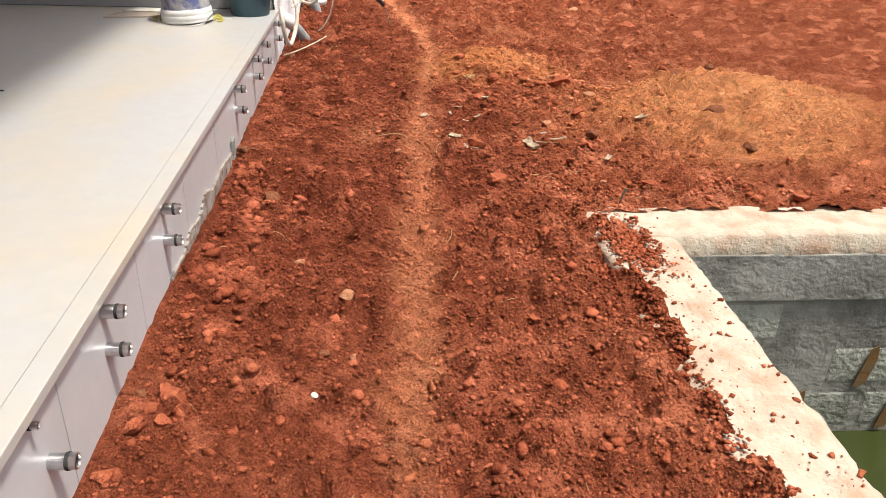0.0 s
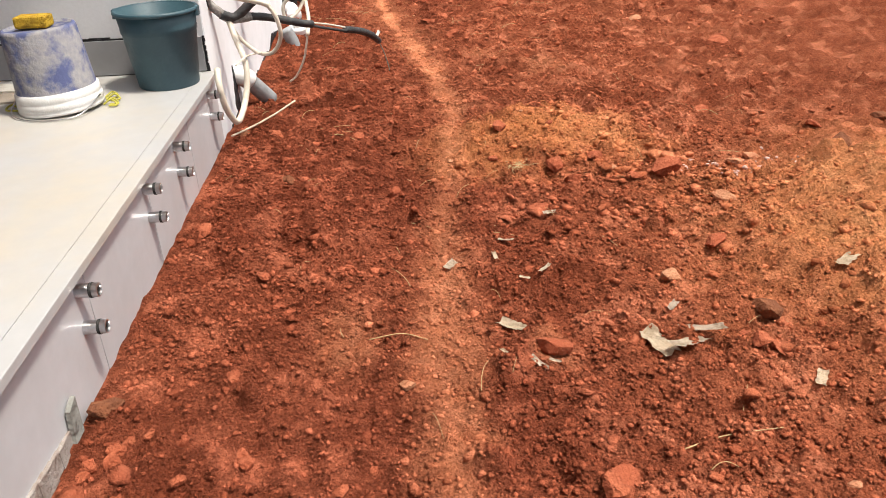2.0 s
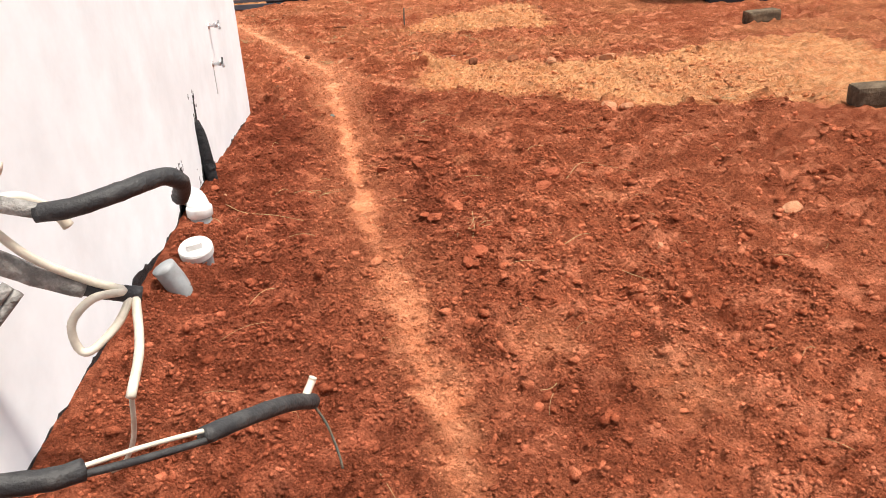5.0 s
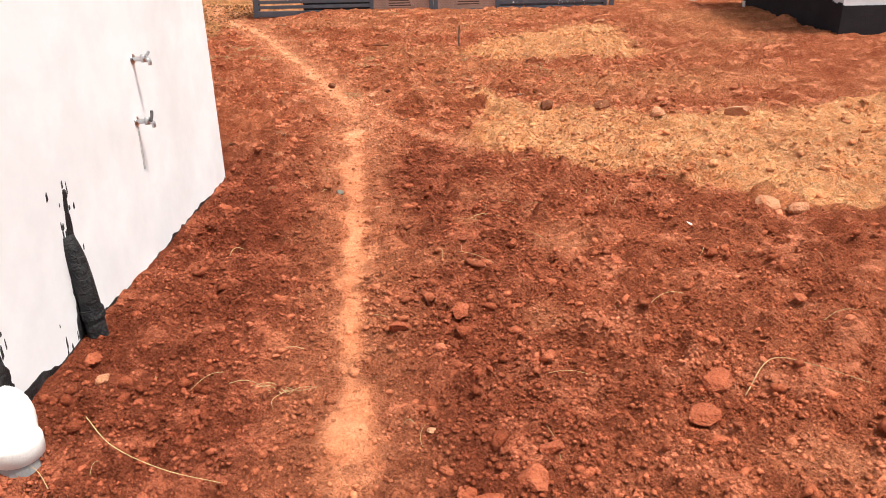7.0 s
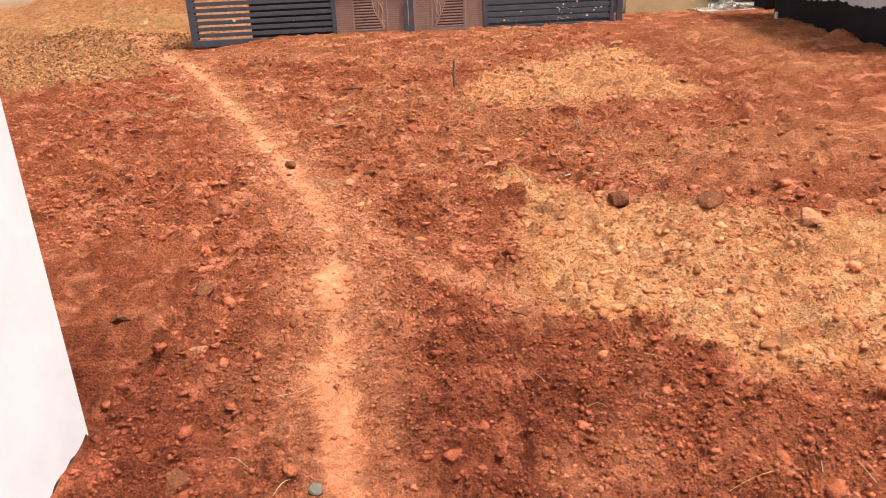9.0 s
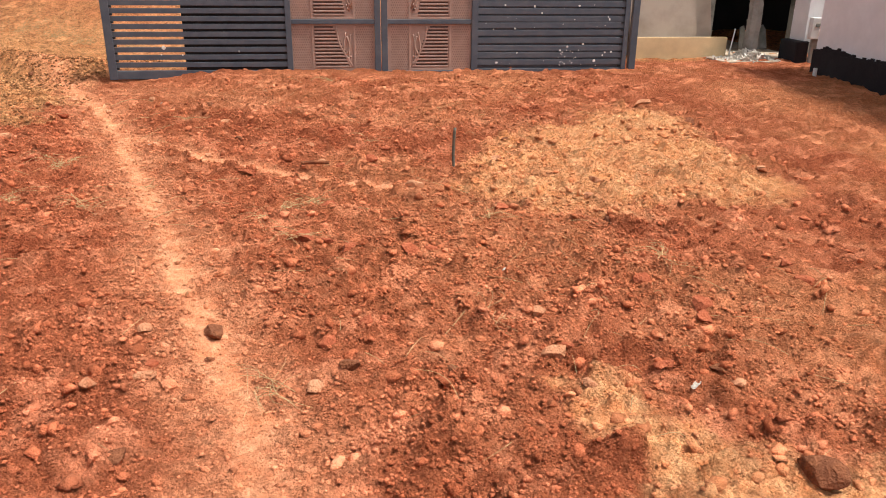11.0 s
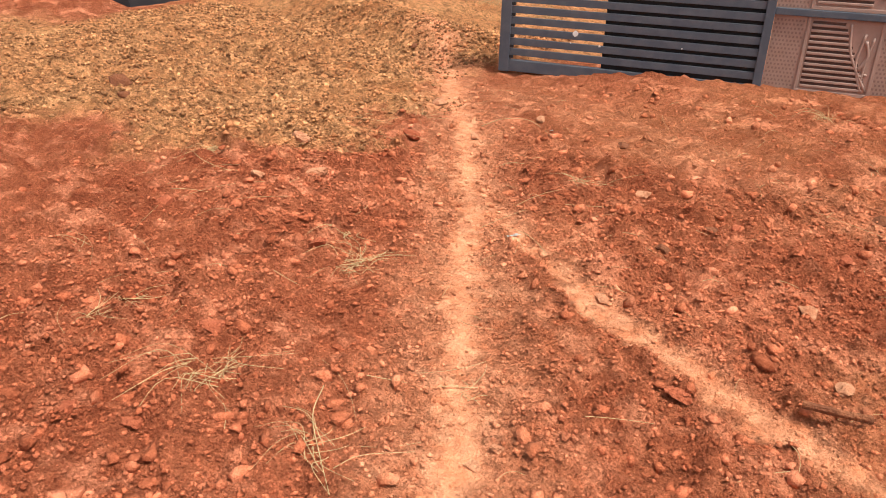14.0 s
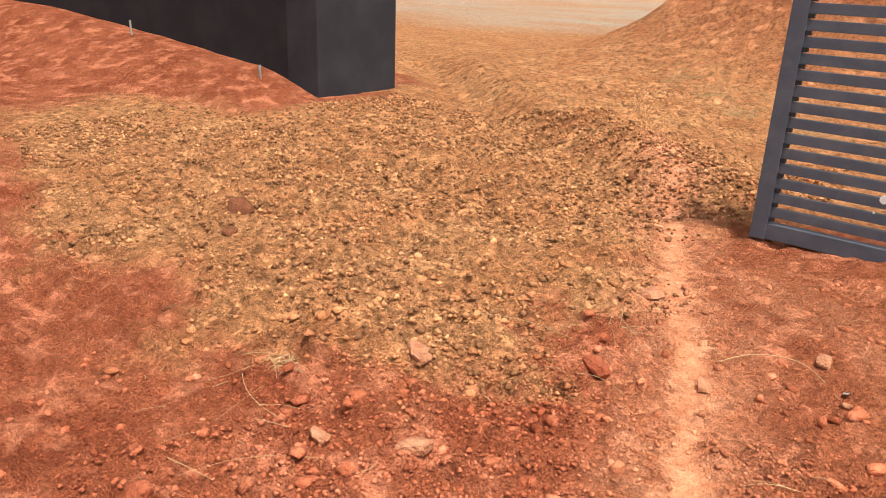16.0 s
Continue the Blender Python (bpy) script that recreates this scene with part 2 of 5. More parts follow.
def node(tree, kind, *links, **values):
    n = tree.nodes.new(kind)
    for key, value in values.items():
        n.inputs[key.replace("_", " ")].default_value = value
    for out, slot in links:
        tree.links.new(out, n.inputs[slot])
    return n


def blend(tree, a, b, factor, mode="MIX"):
    n = tree.nodes.new("ShaderNodeMix")
    n.data_type, n.blend_type = "RGBA", mode
    for slot, value in (("A", a), ("B", b)):
        s = [i for i in n.inputs if i.name == slot and i.type == "RGBA"][0]
        if isinstance(value, tuple):
            s.default_value = (*value, 1)
        else:
            tree.links.new(value, s)
    if isinstance(factor, float):
        n.inputs["Factor"].default_value = factor
    else:
        tree.links.new(factor, n.inputs["Factor"])
    return [o for o in n.outputs if o.type == "RGBA"][0]


def grain(tree, where, scale, detail=4.0, low=0.35, high=0.65, rough=0.6):
    n = node(tree, "ShaderNodeTexNoise", (where, "Vector"), Scale=scale, Detail=detail, Roughness=rough)
    r = node(tree, "ShaderNodeMapRange", (n.outputs[0], "Value"), From_Min=low, From_Max=high)
    return r.outputs[0]


def bumped(tree, bsdf, heights):
    """Stacks relief: pairs of a height and its depth in metres."""
    last = None
    for value, depth in heights:
        b = node(tree, "ShaderNodeBump", (value, "Height"), Distance=depth, Strength=1.0)
        if last:
            tree.links.new(last.outputs[0], b.inputs["Normal"])
        last = b
    tree.links.new(last.outputs[0], bsdf.inputs["Normal"])


def plain(name, base, worn, scale=8.0, rough=0.6, metal=0.0, relief=0.0008, amount=1.0, fine=120.0):
    """A surface of two tones with blotches, fine grain and slight relief."""
    m, t, b = surface(name, rough, metal)
    pos = node(t, "ShaderNodeNewGeometry").outputs["Position"]
    big = grain(t, pos, scale, 5.0, 0.42, 0.68)
    small = grain(t, pos, fine, 3.0, 0.3, 0.7)
    mul = node(t, "ShaderNodeMath", (big, 0))
    mul.operation = "MULTIPLY"
    mul.inputs[1].default_value = amount
    c = blend(t, base, worn, mul.outputs[0])
    c = blend(t, c, tuple(0.82 * v for v in base), node_half(t, small, 0.35))
    t.links.new(c, b.inputs["Base Color"])
    if relief:
        bumped(t, b, ((big, relief * 2), (small, relief)))
    return m


def node_half(tree, value, k):
    n = node(tree, "ShaderNodeMath", (value, 0))
    n.operation = "MULTIPLY"
    n.inputs[1].default_value = k
    return n.outputs[0]


def mixed(tree, op, a, b):
    n = tree.nodes.new("ShaderNodeMath")
    n.operation = op
    for k, v in enumerate((a, b)):
        if isinstance(v, float):
            n.inputs[k].default_value = v
        else:
            tree.links.new(v, n.inputs[k])
    return n.outputs[0]


def soil(name, islands=False):
    """Red laterite soil: damp and dry red earth, trodden dust, ochre sand and gravel by the ground's own patches."""
    m, t, b = surface(name, 1.0)
    b.inputs["Specular IOR Level"].default_value = 0.05
    pos = node(t, "ShaderNodeNewGeometry").outputs["Position"]
    tone = {}
    for key in ("trod", "sand", "gravel", "damp", "pale"):
        a = t.nodes.new("ShaderNodeAttribute")
        a.attribute_name = key
        tone[key] = a.outputs["Fac"]
    broad = grain(t, pos, 2.1, 6.0, 0.36, 0.66)
    crust = grain(t, pos, 5.5, 5.0, 0.50, 0.62)
    mid = grain(t, pos, 13.0, 5.0, 0.36, 0.66)
    clump = grain(t, pos, 24.0, 6.0, 0.46, 0.66, 0.7)
    fine = grain(t, pos, 75.0, 4.0, 0.3, 0.7)
    tiny = grain(t, pos, 260.0, 2.0, 0.3, 0.7)
    smooth_ = mixed(t, "MAXIMUM", tone["trod"], mixed(t, "MULTIPLY", crust, 0.75))
    smooth_ = mixed(t, "MAXIMUM", smooth_, mixed(t, "MULTIPLY", tone["sand"], 0.7))
    loose_ = mixed(t, "SUBTRACT", 1.0, mixed(t, "MULTIPLY", smooth_, 0.88))
    dry = blend(t, (0.52, 0.142, 0.066), (0.74, 0.235, 0.115), broad)
    dry = blend(t, dry, (0.86, 0.335, 0.185), node_half(t, crust, 0.55))
    wet = blend(t, (0.29, 0.073, 0.036), (0.41, 0.110, 0.056), broad)
    wet = blend(t, wet, (0.60, 0.178, 0.095), node_half(t, crust, 0.5))
    c = blend(t, dry, wet, tone["damp"])
    ochre = blend(t, (0.90, 0.37, 0.155), (0.99, 0.53, 0.265), mid)
    ochre = blend(t, ochre, (0.90, 0.335, 0.125), mixed(t, "MINIMUM", 0.9, mixed(t, "MULTIPLY", tone["damp"], 2.5)))
    c = blend(t, c, ochre, tone["sand"])
    stones = blend(t, (0.95, 0.47, 0.215), (0.80, 0.34, 0.145), broad)
    stones = blend(t, stones, (0.40, 0.19, 0.085), node_half(t, grain(t, pos, 12.0, 8.0, 0.48, 0.60, 0.78), 0.8))
    c = blend(t, c, stones, tone["gravel"])
    dust = blend(t, (0.74, 0.27, 0.130), (0.92, 0.425, 0.235), mid)
    dust = blend(t, dust, (0.68, 0.23, 0.108), mixed(t, "MULTIPLY", tone["damp"], 0.6))
    c = blend(t, c, dust, tone["trod"])
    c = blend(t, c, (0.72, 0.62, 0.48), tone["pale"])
    dark = blend(t, c, (0.32, 0.27, 0.25), 1.0, "MULTIPLY")
    light = blend(t, c, (1.65, 1.75, 1.85), 1.0, "MULTIPLY")
    # Noise-driven dark tone on loose soil stands in for shaded pores between crumbs.
    c = blend(t, c, dark, mixed(t, "MULTIPLY", loose_, node_half(t, clump, 0.32)))
    c = blend(t, c, dark, mixed(t, "MULTIPLY", loose_, node_half(t, fine, 0.36)))
    c = blend(t, c, dark, mixed(t, "MULTIPLY", loose_, node_half(t, grain(t, pos, 160.0, 3.0, 0.48, 0.66), 0.38)))
    c = blend(t, c, light, mixed(t, "MULTIPLY", loose_, node_half(t, grain(t, pos, 105.0, 3.0, 0.53, 0.68), 0.26)))
    for scale, k in ((45.0, 0.25), (130.0, 0.18)):
        cell = node(t, "ShaderNodeTexVoronoi", (pos, "Vector"), Scale=scale, Randomness=1.0)
        value = node(t, "ShaderNodeSeparateColor", (cell.outputs["Color"], "Color"))
        c = blend(t, c, dark, node_half(t, node(t, "ShaderNodeMapRange", (value.outputs[0], "Value"), From_Min=0.55, From_Max=1.0).outputs[0], k))
        c = blend(t, c, light, node_half(t, node(t, "ShaderNodeMapRange", (value.outputs[1], "Value"), From_Min=0.65, From_Max=1.0).outputs[0], 0.6 * k))
    if islands:
        r = node(t, "ShaderNodeNewGeometry").outputs["Random Per Island"]
        c = blend(t, c, dark, node(t, "ShaderNodeMapRange", (r, "Value"), From_Min=0.55, From_Max=0.0, To_Max=0.62).outputs[0])
        c = blend(t, c, light, node(t, "ShaderNodeMapRange", (r, "Value"), From_Min=0.75, From_Max=1.0, To_Max=0.42).outputs[0])
    t.links.new(c, b.inputs["Base Color"])
    if islands:
        bumped(t, b, ((fine, 0.004), (tiny, 0.002)))
    else:
        near_ = node(t, "ShaderNodeTexVoronoi", (pos, "Vector"), Scale=42.0, Randomness=1.0)
        lumps = node(t, "ShaderNodeMapRange", (near_.outputs["Distance"], "Value"), From_Min=0.0, From_Max=0.65, To_Min=1.0, To_Max=0.0)
        more = node(t, "ShaderNodeTexVoronoi", (pos, "Vector"), Scale=110.0, Randomness=1.0)
        crumbs = node(t, "ShaderNodeMapRange", (more.outputs["Distance"], "Value"), From_Min=0.0, From_Max=0.7, To_Min=1.0, To_Max=0.0)
        rough_ = mixed(t, "MULTIPLY", loose_, mixed(t, "MULTIPLY", lumps.outputs[0], clump))
        grit = mixed(t, "MULTIPLY", loose_, crumbs.outputs[0])
        bumped(t, b, ((mid, 0.014), (mixed(t, "MULTIPLY", loose_, clump), 0.016), (rough_, 0.026), (mixed(t, "MULTIPLY", loose_, fine), 0.020), (grit, 0.014), (tiny, 0.003)))
    return m


SOIL = soil("red_soil")
CLOD = soil("red_clods", True)
PLASTER = plain("white_plaster", (0.86, 0.88, 0.91), (0.68, 0.70, 0.72), 2.6, 0.75, 0, 0.0006, 0.6, 7)
PLASTER_IN = plain("white_porch_paint", (0.78, 0.79, 0.81), (0.72, 0.73, 0.75), 1.5, 0.7, 0, 0.00015, 0.6, 80)
TILE_TOP = plain("cream_screed", (0.43, 0.43, 0.43), (0.47, 0.42, 0.335), 1.9, 0.35, 0, 0.0001, 0.9, 14)
TILE_FACE = plain("grey_riser_tile", (0.52, 0.52, 0.54), (0.44, 0.435, 0.44), 3.0, 0.32, 0, 0.0001, 0.8, 20)
TILE_SKIRT = plain("dark_grey_skirting_tile", (0.30, 0.30, 0.31), (0.24, 0.24, 0.245), 4.0, 0.4, 0, 0.0001, 0.8, 30)
STREAK = plain("pale_grey_streak", (0.52, 0.52, 0.52), (0.42, 0.42, 0.42), 20.0, 0.8)
GROUT = plain("pale_grout", (0.72, 0.71, 0.68), (0.6, 0.58, 0.54), 12.0, 0.9)
STEEL = plain("brushed_steel", (0.62, 0.62, 0.63), (0.45, 0.44, 0.43), 40.0, 0.28, 1.0, 0.0001)
HOLLOW = plain("dark_hollow_shade", (0.035, 0.035, 0.035), (0.06, 0.055, 0.05), 30.0, 0.8)
CONCRETE = plain("grey_render", (0.36, 0.355, 0.325), (0.15, 0.147, 0.13), 3.5, 0.9, 0, 0.004, 1.2, 30)
CONCRETE_P = plain("pale_mortar", (0.38, 0.34, 0.31), (0.22, 0.15, 0.115), 16.0, 0.95, 0, 0.003)
BLOCK = plain("grey_green_block", (0.42, 0.43, 0.38), (0.20, 0.205, 0.175), 5.0, 0.9, 0, 0.004, 1.2, 40)
RIM = plain("cream_concrete_rim", (0.50, 0.44, 0.355), (0.42, 0.25, 0.165), 9.0, 0.9, 0, 0.003, 0.9, 50)
RUST = plain("rust_stain", (0.22, 0.115, 0.045), (0.20, 0.16, 0.10), 12.0, 0.9)
BITUMEN = plain("black_bitumen", (0.018, 0.018, 0.02), (0.05, 0.05, 0.052), 20.0, 0.55, 0, 0.003)
RUBBER = plain("black_conduit", (0.022, 0.022, 0.024), (0.06, 0.058, 0.056), 22.0, 0.6, 0, 0.001)
DUSTY = plain("dusty_grey_conduit", (0.20, 0.19, 0.18), (0.50, 0.48, 0.45), 26.0, 0.85, 0, 0.0015)
CREAM = plain("cream_cable", (0.72, 0.66, 0.55), (0.50, 0.44, 0.35), 18.0, 0.5, 0, 0.0003)
PVC_W = plain("white_plastic", (0.80, 0.80, 0.79), (0.66, 0.64, 0.61), 14.0, 0.4, 0, 0.0003)
PVC_G = plain("grey_plastic_pipe", (0.33, 0.35, 0.36), (0.22, 0.22, 0.22), 14.0, 0.45, 0, 0.0003)
GREEN = plain("dark_teal_plastic", (0.026, 0.070, 0.092), (0.045, 0.098, 0.12), 9.0, 0.5, 0, 0.0004, 0.8, 60)
SPLASH = plain("cement_splashed_blue_plastic", (0.11, 0.13, 0.26), (0.36, 0.35, 0.345), 9.0, 0.85, 0, 0.0015, 2.0, 40)
YELLOW = plain("yellow_sponge", (0.72, 0.46, 0.05), (0.5, 0.3, 0.04), 30.0, 0.95, 0, 0.003)
LIME = plain("yellow_green_cord", (0.50, 0.46, 0.08), (0.28, 0.26, 0.06), 40.0, 0.9)
CARD = plain("pale_offcut", (0.74, 0.72, 0.66), (0.58, 0.54, 0.46), 14.0, 0.8)
NAVY = plain("slate_blue_gate_paint", (0.072, 0.088, 0.115), (0.108, 0.12, 0.142), 9.0, 0.5, 0, 0.0004)
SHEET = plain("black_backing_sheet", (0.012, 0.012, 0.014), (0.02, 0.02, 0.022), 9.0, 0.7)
BROWN = plain("brown_pressed_steel", (0.36, 0.235, 0.19), (0.42, 0.28, 0.23), 10.0, 0.5, 0, 0.0005)
MAROON = plain("maroon_gap_shade", (0.075, 0.038, 0.030), (0.11, 0.055, 0.042), 10.0, 0.6, 0, 0.0003)
STUD = plain("brown_pressed_lattice", (0.24, 0.15, 0.12), (0.29, 0.185, 0.15), 10.0, 0.6, 0, 0.0003)
BLACKWALL = plain("black_paint_and_room_shade", (0.022, 0.020, 0.024), (0.035, 0.033, 0.036), 2.5, 0.75, 0, 0.0015)
PIER = plain("charcoal_pier", (0.034, 0.034, 0.040), (0.05, 0.05, 0.056), 2.5, 0.8, 0, 0.0015)
BOARD = plain("grey_plywood", (0.44, 0.38, 0.32), (0.32, 0.27, 0.22), 3.0, 0.85, 0, 0.0008)
PLANK = plain("cream_board", (0.74, 0.58, 0.34), (0.60, 0.46, 0.27), 4.0, 0.8, 0, 0.0006)
LOG = plain("weathered_brown_block", (0.11, 0.08, 0.055), (0.24, 0.18, 0.12), 12.0, 0.9, 0, 0.004)
STRAW = plain("dry_straw", (0.56, 0.40, 0.21), (0.36, 0.23, 0.115), 60.0, 0.9, 0, 0)
PLY = plain("grey_husk", (0.46, 0.38, 0.30), (0.60, 0.50, 0.39), 50.0, 0.9, 0, 0.001)
HUSK = plain("beige_husk", (0.70, 0.57, 0.42), (0.46, 0.35, 0.24), 40.0, 0.9, 0, 0.001)
LEAF = plain("dry_grey_leaf", (0.66, 0.55, 0.43), (0.40, 0.30, 0.21), 40.0, 0.9, 0, 0.001)
MORTAR = plain("pinkish_mortar", (0.74, 0.50, 0.43), (0.42, 0.16, 0.09), 30.0, 0.9, 0, 0.002)
CHALK = plain("white_debris", (0.76, 0.74, 0.69), (0.56, 0.46, 0.36), 30.0, 0.9, 0, 0.002)
ROCK_R = plain("red_stone", (0.35, 0.092, 0.044), (0.50, 0.150, 0.075), 22.0, 0.92, 0, 0.004)
ROCK_D = plain("dark_brown_stone", (0.19, 0.07, 0.036), (0.30, 0.115, 0.055), 22.0, 0.92, 0, 0.004)
ROCK_P = plain("pale_stone", (0.56, 0.27, 0.15), (0.46, 0.165, 0.082), 22.0, 0.92, 0, 0.004)
ROCK_G = plain("brown_gravel", (0.21, 0.095, 0.042), (0.42, 0.20, 0.09), 9.0, 0.95, 0, 0.002)
TWIG = plain("dark_iron_rod", (0.10, 0.11, 0.09), (0.2, 0.12, 0.07), 40.0, 0.7)
WATER, wt, wb = surface("green_tank_water", 0.06)
wb.inputs["Base Color"].default_value = (0.035, 0.045, 0.012, 1)
ripple = grain(wt, node(wt, "ShaderNodeNewGeometry").outputs["Position"], 6.0, 2.0)
bumped(wt, wb, ((ripple, 0.002),))


for tar in (BITUMEN, HOLLOW, PIER, BLACKWALL):
    tar.node_tree.nodes["Principled BSDF"].inputs["Specular IOR Level"].default_value = 0.15

# ---- ground ----
def spread(lo, hi, first, growth, count):
    """Coordinates that run on outwards from hi (or lo) in growing steps."""
    out, step = [], first
    for _ in range(count):
        hi += step
        out.append(hi)
        step *= growth
    return out


def tone_up(me, x, y, sandy=1.0, times=1):
    for key, values in zip(("trod", "sand", "gravel", "damp", "pale"), soils(x, y)):
        a = me.attributes.new(key, "FLOAT", "POINT")
        a.data.foreach_set("value", np.repeat(values * (sandy if key == "sand" else 1.0), times).astype(np.float32))


xs = [-v for v in reversed(spread(0, 6.5, 0.12, 1.16, 36))] + list(np.arange(-6.5, -4.6, 0.06)) + list(np.arange(-4.6, -2.4, 0.034)) + list(np.arange(-2.4, -0.5, 0.021)) + list(np.arange(-0.5, 1.55, 0.014)) + list(np.arange(1.55, 3.0, 0.027)) + list(np.arange(3.0, 6.0, 0.07)) + spread(0, 6.0, 0.1, 1.16, 37)
ys = [-v for v in reversed(spread(0, -0.4, 0.08, 1.2, 34))] + list(np.arange(0.4, 16.4, 0.0155)) + list(np.arange(16.4, 18.6, 0.028)) + list(np.arange(18.6, 33, 0.11)) + spread(0, 33, 0.2, 1.16, 34)
xs, ys = np.array(xs), np.array(ys)
gx, gy = np.meshgrid(xs, ys)
gz = height(gx, gy)
nx, ny = len(xs), len(ys)
quads = np.arange(nx * ny).reshape(ny, nx)
quads = np.stack([quads[:-1, :-1], quads[:-1, 1:], quads[1:, 1:], quads[1:, :-1]], -1).reshape(-1, 4)
mx, my = gx.ravel()[quads].mean(1), gy.ravel()[quads].mean(1)
bite = 0.05 * lattice(mx, my, 4.0, 31) + 0.05 * lattice(mx, my, 15, 32)
hole = (mx > 1.085 + bite) & (mx < 3.3) & (my > -1.2) & (my < 2.315 - 0.6 * bite)
quads = quads[~hole & ~((mx > -5.8) & (mx < -0.62) & (my > -3.8) & (my < 9.85))]
me = bpy.data.meshes.new("ground")
me.vertices.add(nx * ny)
me.vertices.foreach_set("co", np.stack([gx, gy, gz], -1).ravel().astype(np.float32))
me.loops.add(len(quads) * 4)
me.loops.foreach_set("vertex_index", quads.ravel().astype(np.int32))
me.polygons.add(len(quads))
me.polygons.foreach_set("loop_start", np.arange(0, len(quads) * 4, 4, dtype=np.int32))
me.polygons.foreach_set("use_smooth", np.ones(len(quads), bool))
me.update(calc_edges=True)
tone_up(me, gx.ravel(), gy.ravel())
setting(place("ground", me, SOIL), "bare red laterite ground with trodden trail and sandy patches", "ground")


def ground_at(x, y):
    """The height of the ground sheet at one place."""
    i, j = int(np.searchsorted(xs, x)) - 1, int(np.searchsorted(ys, y)) - 1
    u, v = (x - xs[i]) / (xs[i + 1] - xs[i]), (y - ys[j]) / (ys[j + 1] - ys[j])
    return float((gz[j, i] * (1 - u) + gz[j, i + 1] * u) * (1 - v) + (gz[j + 1, i] * (1 - u) + gz[j + 1, i + 1] * u) * v)


def lumps_mesh(name, x, y, size, seed, sink=0.36, flat=0.75, sandy=0.55):
    """Many small rough lumps on the ground as one mesh."""
    rs = np.random.RandomState(seed)
    bm = bmesh.new()
    bmesh.ops.create_icosphere(bm, subdivisions=1, radius=1)
    base = np.array([v.co for v in bm.verts])
    tris = np.array([[v.index for v in f.verts] for f in bm.faces])
    bm.free()
    n, k = len(x), len(base)
    shape = base[None] * (1 + 1.25 * (rs.rand(n, k, 1) - 0.5)) * (0.6 + 0.8 * rs.rand(n, 1, 3)) * np.array([1, 1, flat])
    turn = rs.rand(n) * 6.283
    c, s = np.cos(turn)[:, None], np.sin(turn)[:, None]
    px = (shape[..., 0] * c - shape[..., 1] * s) * size[:, None] + x[:, None]
    py = (shape[..., 0] * s + shape[..., 1] * c) * size[:, None] + y[:, None]
    pz = shape[..., 2] * size[:, None] + (height(x, y) + size * flat * (1 - 2 * sink) * 0.7)[:, None]
    co = np.stack([px, py, pz], -1).reshape(-1, 3)
    faces = (tris[None] + (np.arange(n) * k)[:, None, None]).reshape(-1, 3)
    me = bpy.data.meshes.new(name)
    me.vertices.add(len(co))
    me.vertices.foreach_set("co", co.ravel().astype(np.float32))
    me.loops.add(len(faces) * 3)
    me.loops.foreach_set("vertex_index", faces.ravel().astype(np.int32))
    me.polygons.add(len(faces))
    me.polygons.foreach_set("loop_start", np.arange(0, len(faces) * 3, 3, dtype=np.int32))
    me.update(calc_edges=True)
    tone_up(me, x, y, sandy, k)
    return me


def crumb_mesh(name, x, y, size, seed):
    """Very many tiny eight-faced crumbs on the ground as one mesh."""
    rs = np.random.RandomState(seed)
    base = np.array([(1, 0, 0), (-1, 0, 0), (0, 1, 0), (0, -1, 0), (0, 0, 1), (0, 0, -1)], float)
    tris = np.array([(0, 2, 4), (2, 1, 4), (1, 3, 4), (3, 0, 4), (2, 0, 5), (1, 2, 5), (3, 1, 5), (0, 3, 5)])
    n = len(x)
    shape = (base[None] * (0.7 + 0.6 * rs.rand(n, 6, 1)) + 0.35 * (rs.rand(n, 6, 3) - 0.5)) * np.array([1.15, 1.15, 0.85]) * size[:, None, None]
    turn = rs.rand(n) * 6.283
    c, sn = np.cos(turn)[:, None], np.sin(turn)[:, None]
    co = np.stack([shape[..., 0] * c - shape[..., 1] * sn + x[:, None], shape[..., 0] * sn + shape[..., 1] * c + y[:, None], shape[..., 2] + (height(x, y) + 0.38 * size)[:, None]], -1).reshape(-1, 3)
    faces = (tris[None] + (np.arange(n) * 6)[:, None, None]).reshape(-1, 3)
    me = bpy.data.meshes.new(name)
    me.vertices.add(len(co))
    me.vertices.foreach_set("co", co.ravel().astype(np.float32))
    me.loops.add(len(faces) * 3)
    me.loops.foreach_set("vertex_index", faces.ravel().astype(np.int32))
    me.polygons.add(len(faces))
    me.polygons.foreach_set("loop_start", np.arange(0, len(faces) * 3, 3, dtype=np.int32))
    me.update(calc_edges=True)
    tone_up(me, x, y, 0.55, 6)
    return me


def strewn(count, seed, box, low, high, power=4.2):
    """Random places in a box, fewer on the trail, with sizes of which most are small."""
    rs = np.random.RandomState(seed)
    x, y = box[0] + rs.rand(count) * (box[1] - box[0]), box[2] + rs.rand(count) * (box[3] - box[2])
    trod, sandy = soils(x, y)[:2]
    keep = (rs.rand(count) > 0.86 * trod) & (rs.rand(count) > 0.75 * sandy) & (rs.rand(count) < 0.25 + 0.9 * lattice(x, y, 2.0, seed)) & ~((x > 1.12) & (y < 2.3)) & ~((x < -0.43) & (y < 10.1))
    x, y = x[keep], y[keep]
    return x, y, low + (high - low) * rs.rand(len(x)) ** power


